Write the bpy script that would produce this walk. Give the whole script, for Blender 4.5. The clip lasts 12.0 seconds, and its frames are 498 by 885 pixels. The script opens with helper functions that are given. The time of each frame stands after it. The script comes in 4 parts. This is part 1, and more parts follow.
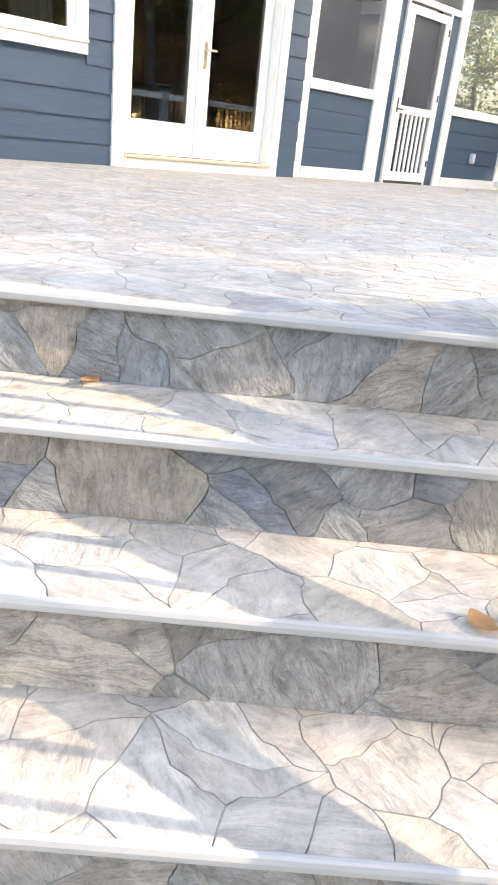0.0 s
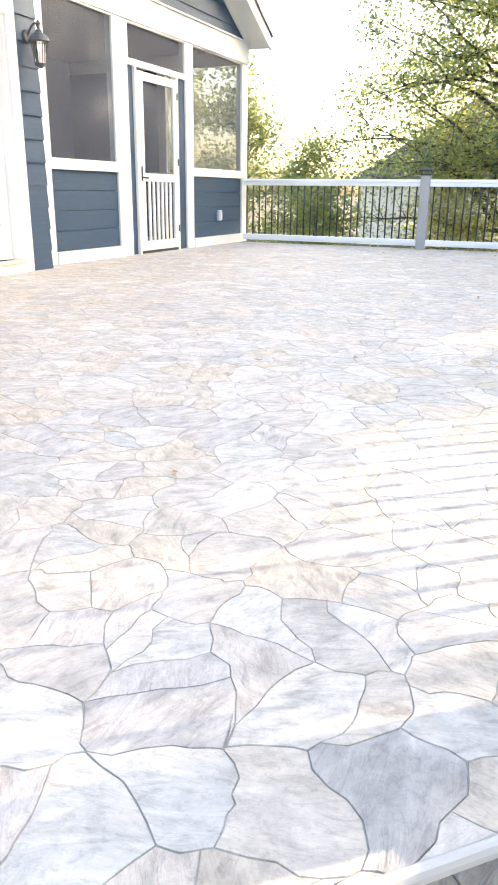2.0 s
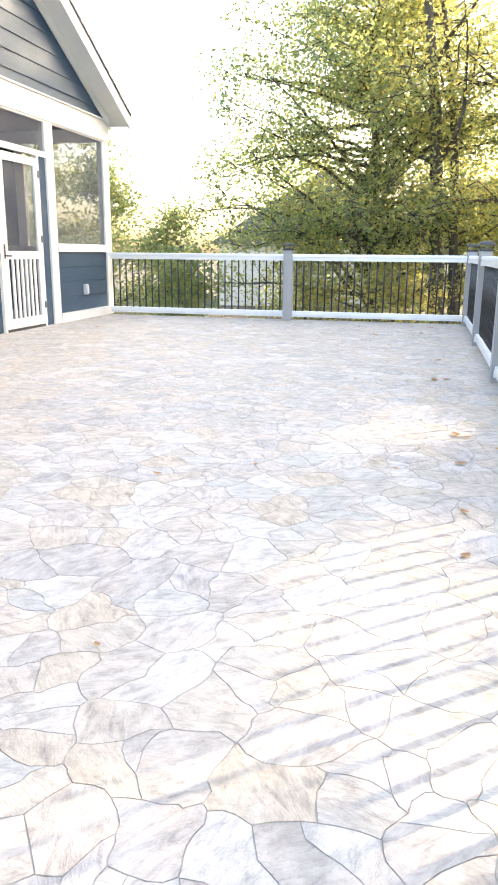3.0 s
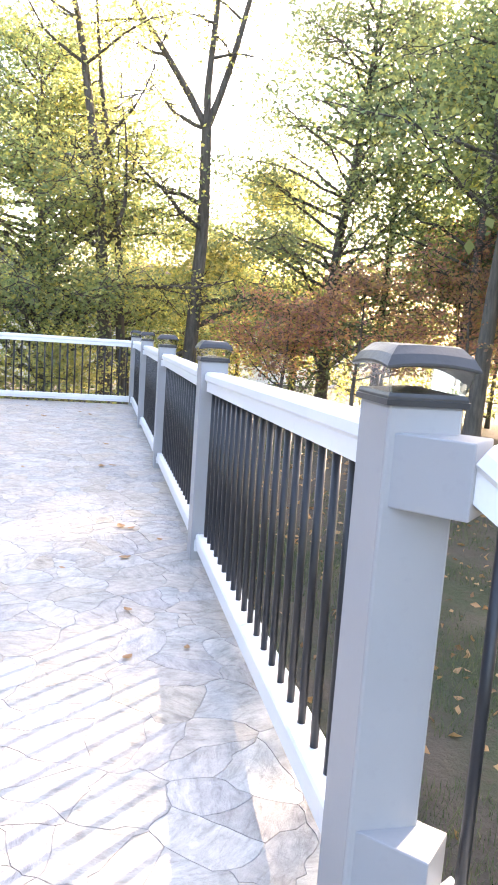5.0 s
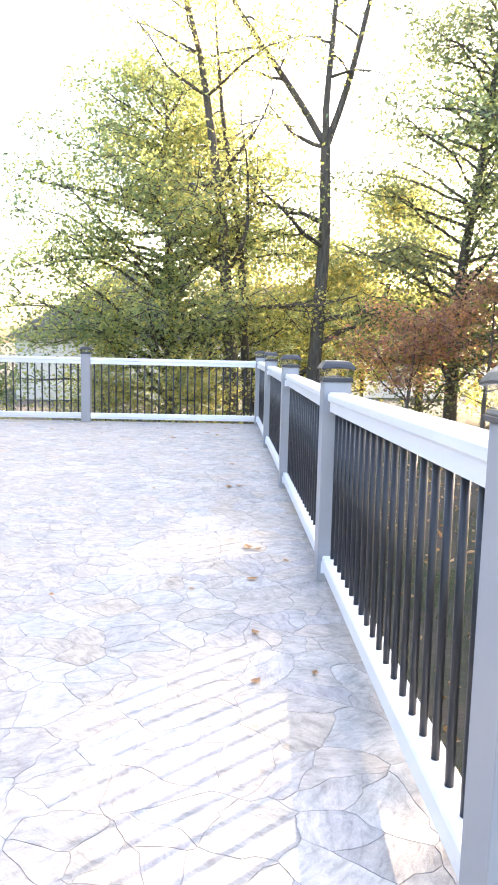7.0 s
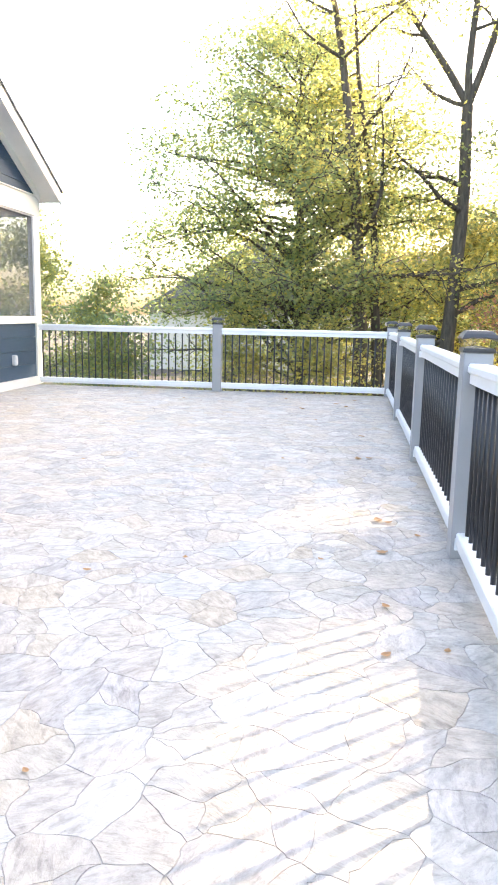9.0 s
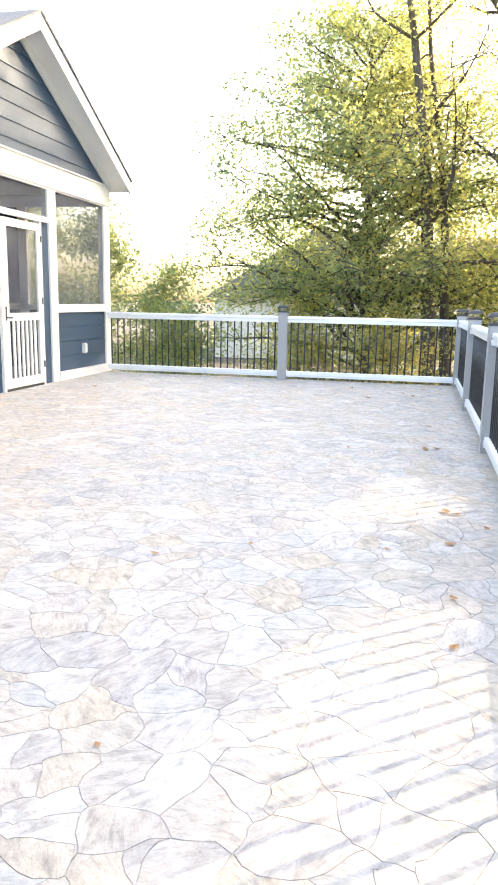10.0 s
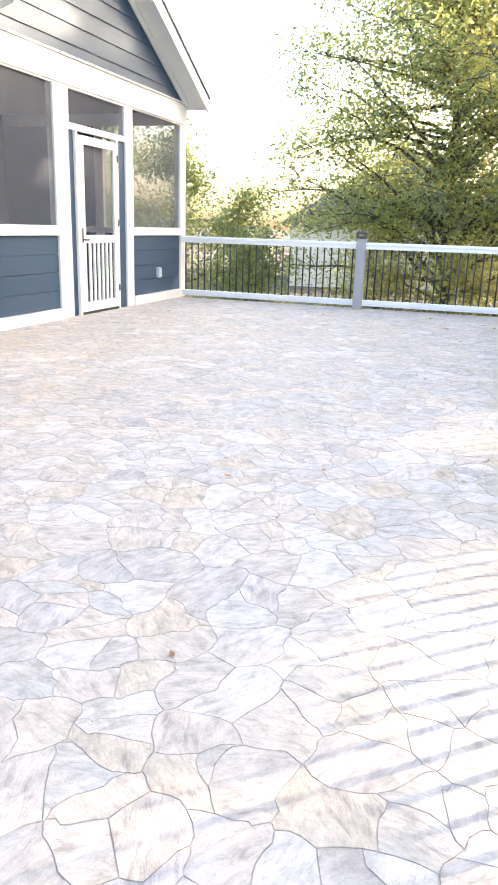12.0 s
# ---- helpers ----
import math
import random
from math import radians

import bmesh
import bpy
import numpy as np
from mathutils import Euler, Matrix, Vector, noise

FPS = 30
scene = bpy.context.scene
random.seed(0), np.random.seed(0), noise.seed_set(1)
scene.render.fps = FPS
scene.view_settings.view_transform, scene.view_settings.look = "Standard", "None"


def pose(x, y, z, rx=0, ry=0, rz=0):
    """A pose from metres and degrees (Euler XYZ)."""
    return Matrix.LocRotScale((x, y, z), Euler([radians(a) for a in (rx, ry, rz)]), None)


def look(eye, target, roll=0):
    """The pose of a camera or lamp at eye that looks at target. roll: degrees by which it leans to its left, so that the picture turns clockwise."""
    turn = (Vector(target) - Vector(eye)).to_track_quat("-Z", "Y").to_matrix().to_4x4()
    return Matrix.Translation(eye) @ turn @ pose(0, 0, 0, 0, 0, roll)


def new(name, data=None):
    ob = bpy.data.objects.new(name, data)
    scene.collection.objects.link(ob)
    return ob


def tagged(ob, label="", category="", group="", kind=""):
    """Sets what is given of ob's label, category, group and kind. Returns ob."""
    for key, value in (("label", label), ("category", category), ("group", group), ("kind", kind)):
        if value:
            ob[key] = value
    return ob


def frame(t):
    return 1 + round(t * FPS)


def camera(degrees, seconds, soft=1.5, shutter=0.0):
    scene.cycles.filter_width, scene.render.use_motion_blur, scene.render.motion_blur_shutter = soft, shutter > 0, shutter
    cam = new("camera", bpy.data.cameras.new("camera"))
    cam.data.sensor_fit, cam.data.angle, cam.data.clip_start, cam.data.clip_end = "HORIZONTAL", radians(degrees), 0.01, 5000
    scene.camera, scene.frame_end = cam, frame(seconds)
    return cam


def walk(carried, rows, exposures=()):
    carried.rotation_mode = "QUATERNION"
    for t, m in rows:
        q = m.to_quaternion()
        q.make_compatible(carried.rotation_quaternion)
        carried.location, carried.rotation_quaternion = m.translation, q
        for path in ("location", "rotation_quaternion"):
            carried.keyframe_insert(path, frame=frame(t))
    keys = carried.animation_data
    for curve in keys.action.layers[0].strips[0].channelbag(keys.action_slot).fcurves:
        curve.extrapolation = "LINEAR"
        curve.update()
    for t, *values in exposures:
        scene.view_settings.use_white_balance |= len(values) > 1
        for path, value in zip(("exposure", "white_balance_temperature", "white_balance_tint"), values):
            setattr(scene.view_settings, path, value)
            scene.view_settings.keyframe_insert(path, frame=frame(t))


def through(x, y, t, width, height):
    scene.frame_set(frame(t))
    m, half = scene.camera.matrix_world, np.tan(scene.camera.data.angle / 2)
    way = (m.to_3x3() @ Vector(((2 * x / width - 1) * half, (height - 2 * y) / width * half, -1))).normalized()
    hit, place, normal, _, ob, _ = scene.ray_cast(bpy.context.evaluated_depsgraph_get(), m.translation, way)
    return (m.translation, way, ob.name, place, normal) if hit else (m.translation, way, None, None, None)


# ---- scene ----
cam = camera(37.8, 12.0, soft=1.9)
PATH = [
    (0, (0.983, 1.835, 0.345), (2.329, 3.102, -0.42), 6.3),
    (0.5, (1.201, 2.21, 0.371), (2.549, 3.35, -0.568), 2.9),
    (1, (1.291, 2.495, 0.506), (2.628, 3.681, -0.391), 5.1),
    (1.2, (1.308, 2.654, 0.517), (2.846, 3.689, -0.233), 7.2),
    (1.5, (1.302, 2.74, 0.694), (2.926, 3.589, -0.107), 5.9),
    (2, (1.414, 2.858, 0.748), (3.144, 3.624, 0.098), 0.7),
    (2.4, (1.516, 2.898, 0.882), (3.237, 3.574, 0.12), -1.4),
    (2.5, (1.522, 2.931, 0.908), (3.293, 3.551, 0.217), 0.7),
    (2.9, (1.526, 3.034, 0.962), (3.393, 3.527, 0.438), 1.3),
    (3, (1.541, 3.067, 0.971), (3.425, 3.508, 0.465), 0.5),
    (3.5, (1.53, 3.129, 1.118), (3.456, 3.238, 0.584), 3.2),
    (3.7, (1.497, 3.161, 1.142), (3.442, 3.143, 0.675), 4.9),
    (5.3, (1.457, 3.004, 1.145), (3.388, 2.569, 0.855), 3.7),
    (5.5, (1.459, 3.002, 1.151), (3.398, 2.603, 0.865), 3.3),
    (6, (1.464, 3.01, 1.164), (3.421, 2.685, 0.91), 3.1),
    (6.5, (1.467, 3.012, 1.167), (3.443, 2.823, 0.926), 2.2),
    (8.5, (1.484, 3.032, 1.156), (3.446, 3.186, 0.8), 0.9),
    (9, (1.481, 3.046, 1.157), (3.433, 3.31, 0.811), 1.2),
    (9.5, (1.482, 3.054, 1.151), (3.422, 3.389, 0.799), 1.2),
    (10, (1.473, 3.064, 1.152), (3.388, 3.496, 0.772), 1.1),
    (10.5, (1.482, 3.075, 1.135), (3.373, 3.571, 0.714), 0.9),
    (11, (1.471, 3.077, 1.146), (3.35, 3.619, 0.729), 0.8),
    (11.5, (1.485, 3.088, 1.13), (3.338, 3.676, 0.66), 0.7),
    (12, (1.491, 3.102, 1.115), (3.314, 3.697, 0.547), 1.8),
]
walk(cam, [(t, look(eye, target, roll)) for t, eye, target, roll in PATH], [(0, 3.06, 7700, 12), (1.0, 3.13, 7700, 12), (2.0, 3.2, 7800, 12), (3.5, 3.22, 7700, 12), (5.4, 3.3, 7050, 18), (6.5, 3.32, 7050, 17), (8.5, 3.28, 7400, 14), (10.5, 3.3, 7800, 12), (12, 3.18, 7550, 14)])

# ---- world, sun ----
SUN_AZ = Vector((0.656, -0.755, 0))
SUN_EL = radians(23.0)
world = bpy.data.worlds.new("sky")
scene.world = world
world.use_nodes = True
wn = world.node_tree.nodes
sky = wn.new("ShaderNodeTexSky")
sky.sky_type = "NISHITA"
sky.sun_disc = False
sky.sun_elevation = SUN_EL
sky.sun_rotation = math.atan2(SUN_AZ.x, SUN_AZ.y)
sky.dust_density = 4.0
sky.air_density = 1.0
world.node_tree.links.new(sky.outputs[0], wn["Background"].inputs[0])
wn["Background"].inputs[1].default_value = 0.15
sun = new("sun", bpy.data.lights.new("sun", "SUN"))
sun.data.energy = 1.5
sun.data.angle = radians(0.55)
sun.data.color = (1.0, 0.86, 0.68)
toward = Vector((SUN_AZ.x * math.cos(SUN_EL), SUN_AZ.y * math.cos(SUN_EL), math.sin(SUN_EL)))
sun.matrix_world = look(toward * 60, (0, 0, 0))


# ---- materials ----
def mat(name):
    m = bpy.data.materials.new(name)
    m.use_nodes = True
    nt = m.node_tree
    b = nt.nodes["Principled BSDF"]
    return m, nt, b


def node(nt, kind, **values):
    n = nt.nodes.new(kind)
    for key, value in values.items():
        n.inputs[key].default_value = value
    return n


def ramp(nt, fac, stops):
    r = nt.nodes.new("ShaderNodeValToRGB")
    els = r.color_ramp.elements
    while len(els) < len(stops):
        els.new(0.5)
    for e, (p, c) in zip(els, stops):
        e.position = p
        e.color = (*c, 1)
    nt.links.new(fac, r.inputs[0])
    return r.outputs[0]


def mix(nt, fac, a, b, mode="MIX"):
    n = nt.nodes.new("ShaderNodeMix")
    n.data_type = "RGBA"
    n.blend_type = mode
    for sock, v in ((n.inputs[0], fac), (n.inputs[6], a), (n.inputs[7], b)):
        if isinstance(v, (int, float)):
            sock.default_value = v
        elif isinstance(v, tuple):
            sock.default_value = (*v, 1)
        else:
            nt.links.new(v, sock)
    return n.outputs[2]


def bump(nt, b, height, strength, distance=0.01):
    n = nt.nodes.new("ShaderNodeBump")
    n.inputs["Strength"].default_value = strength
    n.inputs["Distance"].default_value = distance
    nt.links.new(height, n.inputs["Height"])
    nt.links.new(n.outputs[0], b.inputs["Normal"])


def coords(nt, scale=(1, 1, 1), what="Object", spin=None):
    """Texture coordinates; spin: a 0..1 socket that turns and shifts them, so that no two pieces show the same grain."""
    tc = nt.nodes.new("ShaderNodeTexCoord")
    mp = nt.nodes.new("ShaderNodeMapping")
    mp.inputs["Scale"].default_value = scale
    nt.links.new(tc.outputs[what], mp.inputs[0])
    if spin is not None:
        rot = nt.nodes.new("ShaderNodeVectorRotate")
        rot.rotation_type = "Z_AXIS"
        mul = nt.nodes.new("ShaderNodeMath")
        mul.operation = "MULTIPLY"
        mul.inputs[1].default_value = 6.28
        nt.links.new(spin, mul.inputs[0])
        nt.links.new(mul.outputs[0], rot.inputs["Angle"])
        nt.links.new(tc.outputs[what], rot.inputs["Vector"])
        nt.links.new(rot.outputs[0], mp.inputs[0])
        com = nt.nodes.new("ShaderNodeCombineXYZ")
        mul2 = nt.nodes.new("ShaderNodeMath")
        mul2.operation = "MULTIPLY"
        mul2.inputs[1].default_value = 57.0
        nt.links.new(spin, mul2.inputs[0])
        nt.links.new(mul2.outputs[0], com.inputs[0])
        nt.links.new(com.outputs[0], mp.inputs["Location"])
    return mp.outputs[0]


def noise_tex(nt, vec, scale, detail=6.0, rough=0.6, dist=0.0):
    n = node(nt, "ShaderNodeTexNoise", Scale=scale, Detail=detail, Roughness=rough, Distortion=dist)
    nt.links.new(vec, n.inputs["Vector"])
    return n.outputs["Fac"]


def stone_material(name, island, gain=1.0, rustic=False):
    """Slate flagstone: colour drawn per piece, streaky cleft grain, worn pale patches."""
    m, nt, b = mat(name)
    if island:
        rnd = nt.nodes.new("ShaderNodeNewGeometry").outputs["Random Per Island"]
    else:
        rnd = nt.nodes.new("ShaderNodeObjectInfo").outputs["Random"]
    g = gain
    tone = ramp(nt, rnd, [(0.0, (0.45 * g, 0.445 * g, 0.45 * g)), (0.10, (0.53 * g, 0.515 * g, 0.505 * g)), (0.3, (0.62 * g, 0.57 * g, 0.51 * g)),
                          (0.45, (0.52 * g, 0.51 * g, 0.52 * g)), (0.6, (0.68 * g, 0.665 * g, 0.64 * g)), (0.75, (0.52 * g, 0.53 * g, 0.53 * g)), (0.9, (0.58 * g, 0.52 * g, 0.44 * g)), (1.0, (0.57 * g, 0.545 * g, 0.53 * g))])
    if rustic:
        tone = ramp(nt, rnd, [(0.0, (0.19 * g, 0.225 * g, 0.285 * g)), (0.15, (0.44 * g, 0.42 * g, 0.41 * g)), (0.3, (0.26 * g, 0.305 * g, 0.37 * g)), (0.45, (0.48 * g, 0.43 * g, 0.39 * g)),
                              (0.6, (0.33 * g, 0.36 * g, 0.40 * g)), (0.75, (0.41 * g, 0.37 * g, 0.335 * g)), (0.9, (0.23 * g, 0.25 * g, 0.29 * g)), (1.0, (0.58 * g, 0.52 * g, 0.46 * g))])
    else:
        tone = mix(nt, 1.0, tone, (1.01, 1.0, 0.985), "MULTIPLY")
    vec = coords(nt, (5.0, 14.0, 9.0), "Object", rnd)
    grain = noise_tex(nt, vec, 2.6, 8, 0.66 if rustic else 0.62, 0.7)
    vec2 = coords(nt, (1, 1, 1), "Object", rnd)
    patch = noise_tex(nt, vec2, 4.0, 4, 0.6, 0.5)
    cloud = noise_tex(nt, vec2, 10.0, 6, 0.68, 0.6)
    fine = noise_tex(nt, vec2, 75.0, 4, 0.7)
    k = 1.4 if rustic else 1.05
    def grey(v):
        v = 1 + (v - 1) * k
        return (v, v, v)
    c0 = mix(nt, ramp(nt, patch, [(0.48, (0, 0, 0)), (0.68, (0.25, 0.25, 0.25) if rustic else (0.55, 0.55, 0.55))]), tone, (0.52 * g, 0.47 * g, 0.43 * g) if rustic else (0.62 * g, 0.54 * g, 0.46 * g))
    c1 = mix(nt, 1.0, c0, ramp(nt, grain, [(0.28, grey(0.62)), (0.46, grey(0.94)), (0.60, grey(1.06)), (0.75, grey(1.28))]), "MULTIPLY")
    c2 = mix(nt, 1.0, c1, ramp(nt, cloud, [(0.34, grey(0.78)), (0.52, grey(1.0)), (0.68, grey(1.16))]), "MULTIPLY")
    c3 = mix(nt, 1.0, c2, ramp(nt, fine, [(0.32, grey(0.84)), (0.46, (1, 1, 1))]), "MULTIPLY")
    cleft = noise_tex(nt, vec, 1.5, 7, 0.62, 1.8)
    line = ramp(nt, cleft, [(0.47, (1, 1, 1)), (0.495, grey(0.78 if rustic else 0.88)), (0.515, grey(1.04)), (0.56, (1, 1, 1))])
    c3 = mix(nt, 1.0, c3, line, "MULTIPLY")
    nt.links.new(c3, b.inputs["Base Color"])
    b.inputs["Roughness"].default_value = 0.62
    b.inputs["Specular IOR Level"].default_value = 0.4
    rough = mix(nt, 0.45, mix(nt, 0.5, grain, cloud), cleft)
    bump(nt, b, rough, 1.0 if rustic else 0.6, 0.045 if rustic else 0.02)
    if rustic:
        b.inputs["Roughness"].default_value = 0.46
    return m


def painted(name, col, rough=0.45, var=0.06, scale=3.0, grain=(1, 1, 1), bump_s=0.08, dirt=0.10):
    m, nt, b = mat(name)
    vec = coords(nt, grain)
    n1 = noise_tex(nt, vec, scale, 5)
    n2 = noise_tex(nt, coords(nt), 40.0, 4)
    lo = tuple(c * (1 - var) for c in col)
    hi = tuple(min(1, c * (1 + var)) for c in col)
    c = ramp(nt, n1, [(0.3, lo), (0.7, hi)])
    c = mix(nt, ramp(nt, n2, [(0.58, (0, 0, 0)), (0.8, (dirt, dirt, dirt))]), c, tuple(x * 0.45 for x in col))
    nt.links.new(c, b.inputs["Base Color"])
    b.inputs["Roughness"].default_value = rough
    bump(nt, b, noise_tex(nt, vec, scale * 14, 3), bump_s, 0.004)
    return m


STONE = stone_material("flagstone", False, 0.765)
STONE_FAR = stone_material("flagstone_far", True, 0.765)
STONE_RISER = stone_material("riser_stone", False, 0.86, True)
GROUT = painted("grout", (0.36, 0.35, 0.335), 0.9, 0.2, 20)
WHITE = painted("white_paint", (0.80, 0.80, 0.78), 0.42, 0.04, 2.0)
VINYL = painted("white_vinyl", (0.82, 0.83, 0.84), 0.35, 0.03, 2.0, (1, 1, 1), 0.04)
POST_GREY = painted("grey_blue_vinyl", (0.34, 0.345, 0.36), 0.4, 0.04, 2.5)
BLUE = painted("blue_siding_paint", (0.040, 0.080, 0.135), 0.5, 0.10, 4.0, (1, 1, 14), 0.25)
BLUE.node_tree.nodes["Principled BSDF"].inputs["Specular IOR Level"].default_value = 0.35
NOSING = painted("grey_nosing", (0.40, 0.40, 0.41), 0.32, 0.05, 6.0)
BLACK = painted("black_metal", (0.018, 0.019, 0.023), 0.38, 0.2, 20)
CAP_BLACK = painted("black_plastic", (0.045, 0.046, 0.05), 0.34, 0.2, 10)
ROOF = painted("grey_shingle", (0.16, 0.16, 0.165), 0.9, 0.25, 6.0, (1, 5, 5), 0.5)
ROOF_BROWN = painted("brown_shingle", (0.20, 0.14, 0.12), 0.9, 0.25, 2.0, (1, 4, 4), 0.4)
CREAM = painted("cream_siding", (0.72, 0.70, 0.66), 0.6, 0.05, 1.0, (1, 1, 8))
# dark colour stands in for shade in the room and under the porch roof
SHADE_DARK = painted("interior_shade_paint", (0.09, 0.095, 0.11), 0.8, 0.15, 1.0)
WOOD = painted("interior_wood_floor", (0.09, 0.065, 0.05), 0.4, 0.3, 3.0, (1, 8, 1))
BRASS = painted("brushed_steel", (0.55, 0.52, 0.45), 0.3, 0.05)
BRASS.node_tree.nodes["Principled BSDF"].inputs["Metallic"].default_value = 1.0
FABRIC = painted("dark_fabric", (0.05, 0.045, 0.045), 0.9, 0.2, 8.0)


def glass_material(name, tint=(1, 1, 1), gloss=1.0):
    m = bpy.data.materials.new(name)
    m.use_nodes = True
    nt = m.node_tree
    nt.nodes.clear()
    out = nt.nodes.new("ShaderNodeOutputMaterial")
    tr = nt.nodes.new("ShaderNodeBsdfTransparent")
    tr.inputs[0].default_value = (*tint, 1)
    gl = nt.nodes.new("ShaderNodeBsdfGlossy")
    gl.inputs["Roughness"].default_value = 0.02
    fr = nt.nodes.new("ShaderNodeFresnel")
    fr.inputs[0].default_value = 1.5
    mul = nt.nodes.new("ShaderNodeMath")
    mul.operation = "MULTIPLY"
    mul.inputs[1].default_value = gloss
    ms = nt.nodes.new("ShaderNodeMixShader")
    nt.links.new(fr.outputs[0], mul.inputs[0])
    nt.links.new(mul.outputs[0], ms.inputs[0])
    nt.links.new(tr.outputs[0], ms.inputs[1])
    nt.links.new(gl.outputs[0], ms.inputs[2])
    nt.links.new(ms.outputs[0], out.inputs[0])
    return m


GLASS = glass_material("window_glass", (0.62, 0.65, 0.68), 2.6)
CLEAR = glass_material("clear_plastic", (0.96, 0.97, 0.95), 1.5)


def screen_material():
    """Insect mesh: too fine to see thread by thread, so part lets light through and part is grey thread."""
    m = bpy.data.materials.new("insect_screen")
    m.use_nodes = True
    nt = m.node_tree
    b = nt.nodes["Principled BSDF"]
    b.inputs["Base Color"].default_value = (0.125, 0.15, 0.20, 1)
    b.inputs["Roughness"].default_value = 0.7
    tr = nt.nodes.new("ShaderNodeBsdfTransparent")
    ms = nt.nodes.new("ShaderNodeMixShader")
    ms.inputs[0].default_value = 0.27
    out = nt.nodes["Material Output"]
    nt.links.new(tr.outputs[0], ms.inputs[1])
    nt.links.new(b.outputs[0], ms.inputs[2])
    nt.links.new(ms.outputs[0], out.inputs[0])
    return m


SCREEN = screen_material()


def leaf_material(name, stops, through=0.5):
    m = bpy.data.materials.new(name)
    m.use_nodes = True
    nt = m.node_tree
    b = nt.nodes["Principled BSDF"]
    rnd = nt.nodes.new("ShaderNodeNewGeometry").outputs["Random Per Island"]
    c = ramp(nt, rnd, stops)
    n = noise_tex(nt, coords(nt), 0.55, 2)
    c = mix(nt, ramp(nt, n, [(0.35, (0.0, 0.0, 0.0)), (0.7, (0.35, 0.35, 0.35))]), c, stops[-1][1])
    nt.links.new(c, b.inputs["Base Color"])
    b.inputs["Roughness"].default_value = 0.55
    t = nt.nodes.new("ShaderNodeBsdfTranslucent")
    warm = mix(nt, 1.0, c, (1.55, 1.55, 1.3), "MULTIPLY")
    nt.links.new(warm, t.inputs[0])
    ms = nt.nodes.new("ShaderNodeMixShader")
    ms.inputs[0].default_value = through
    out = nt.nodes["Material Output"]
    nt.links.new(b.outputs[0], ms.inputs[1])
    nt.links.new(t.outputs[0], ms.inputs[2])
    nt.links.new(ms.outputs[0], out.inputs[0])
    return m


LEAF_GREEN = leaf_material("green_leaves", [(0.0, (0.12, 0.175, 0.11)), (0.5, (0.19, 0.25, 0.14)), (0.85, (0.28, 0.31, 0.14)), (1.0, (0.42, 0.38, 0.11))], 0.72)
LEAF_DEEP = leaf_material("deep_green_leaves", [(0.0, (0.09, 0.13, 0.085)), (0.6, (0.145, 0.19, 0.12)), (1.0, (0.26, 0.26, 0.11))], 0.7)
LEAF_YELLOW = leaf_material("yellow_leaves", [(0.0, (0.17, 0.20, 0.10)), (0.6, (0.33, 0.33, 0.14)), (1.0, (0.52, 0.45, 0.15))], 0.66)
LEAF_RED = leaf_material("russet_leaves", [(0.0, (0.24, 0.14, 0.15)), (0.45, (0.38, 0.19, 0.18)), (0.75, (0.52, 0.26, 0.15)), (1.0, (0.30, 0.28, 0.12))], 0.7)
BARK = painted("bark", (0.10, 0.085, 0.07), 0.95, 0.4, 3.0, (6, 6, 1), 0.9)
DRY_LEAF = leaf_material("fallen_leaves", [(0.0, (0.20, 0.11, 0.06)), (0.5, (0.33, 0.18, 0.085)), (1.0, (0.42, 0.27, 0.14))], 0.25)
GRASS = leaf_material("grass_blades", [(0.0, (0.025, 0.05, 0.018)), (0.6, (0.05, 0.09, 0.03)), (1.0, (0.12, 0.13, 0.06))], 0.3)


def lawn_material():
    m, nt, b = mat("lawn_soil")
    vec = coords(nt)
    big = noise_tex(nt, vec, 0.5, 5, 0.6)
    mid = noise_tex(nt, vec, 6.0, 6, 0.7)
    fine = noise_tex(nt, vec, 60.0, 4, 0.7)
    c = ramp(nt, mid, [(0.3, (0.018, 0.032, 0.012)), (0.52, (0.03, 0.045, 0.018)), (0.7, (0.06, 0.046, 0.034))])
    c = mix(nt, ramp(nt, big, [(0.42, (0, 0, 0)), (0.56, (0.85, 0.85, 0.85))]), c, (0.085, 0.066, 0.052))
    c = mix(nt, ramp(nt, fine, [(0.55, (0, 0, 0)), (0.75, (0.6, 0.6, 0.6))]), c, (0.11, 0.075, 0.05))
    nt.links.new(c, b.inputs["Base Color"])
    b.inputs["Roughness"].default_value = 0.95
    bump(nt, b, mid, 0.8, 0.05)
    return m


LAWN = lawn_material()


# ---- building helpers ----
def mesh_of(name, bm, material):
    me = bpy.data.meshes.new(name)
    bm.normal_update()
    bm.to_mesh(me)
    bm.free()
    me.materials.append(material)
    return me


def part(name, bm, material, parent=None, label="", m=None):
    """Links a bmesh, or a mesh that already stands, as one mesh object."""
    me = bm if isinstance(bm, bpy.types.Mesh) else mesh_of(name, bm, material)
    ob = new(name, me)
    if parent is not None:
        ob.parent = parent
    if m is not None:
        ob.matrix_basis = m
    if label:
        ob["label"] = label
    return ob


def empty(name, m=None):
    ob = new(name)
    ob.empty_display_size = 0.1
    if m is not None:
        ob.matrix_basis = m
    return ob


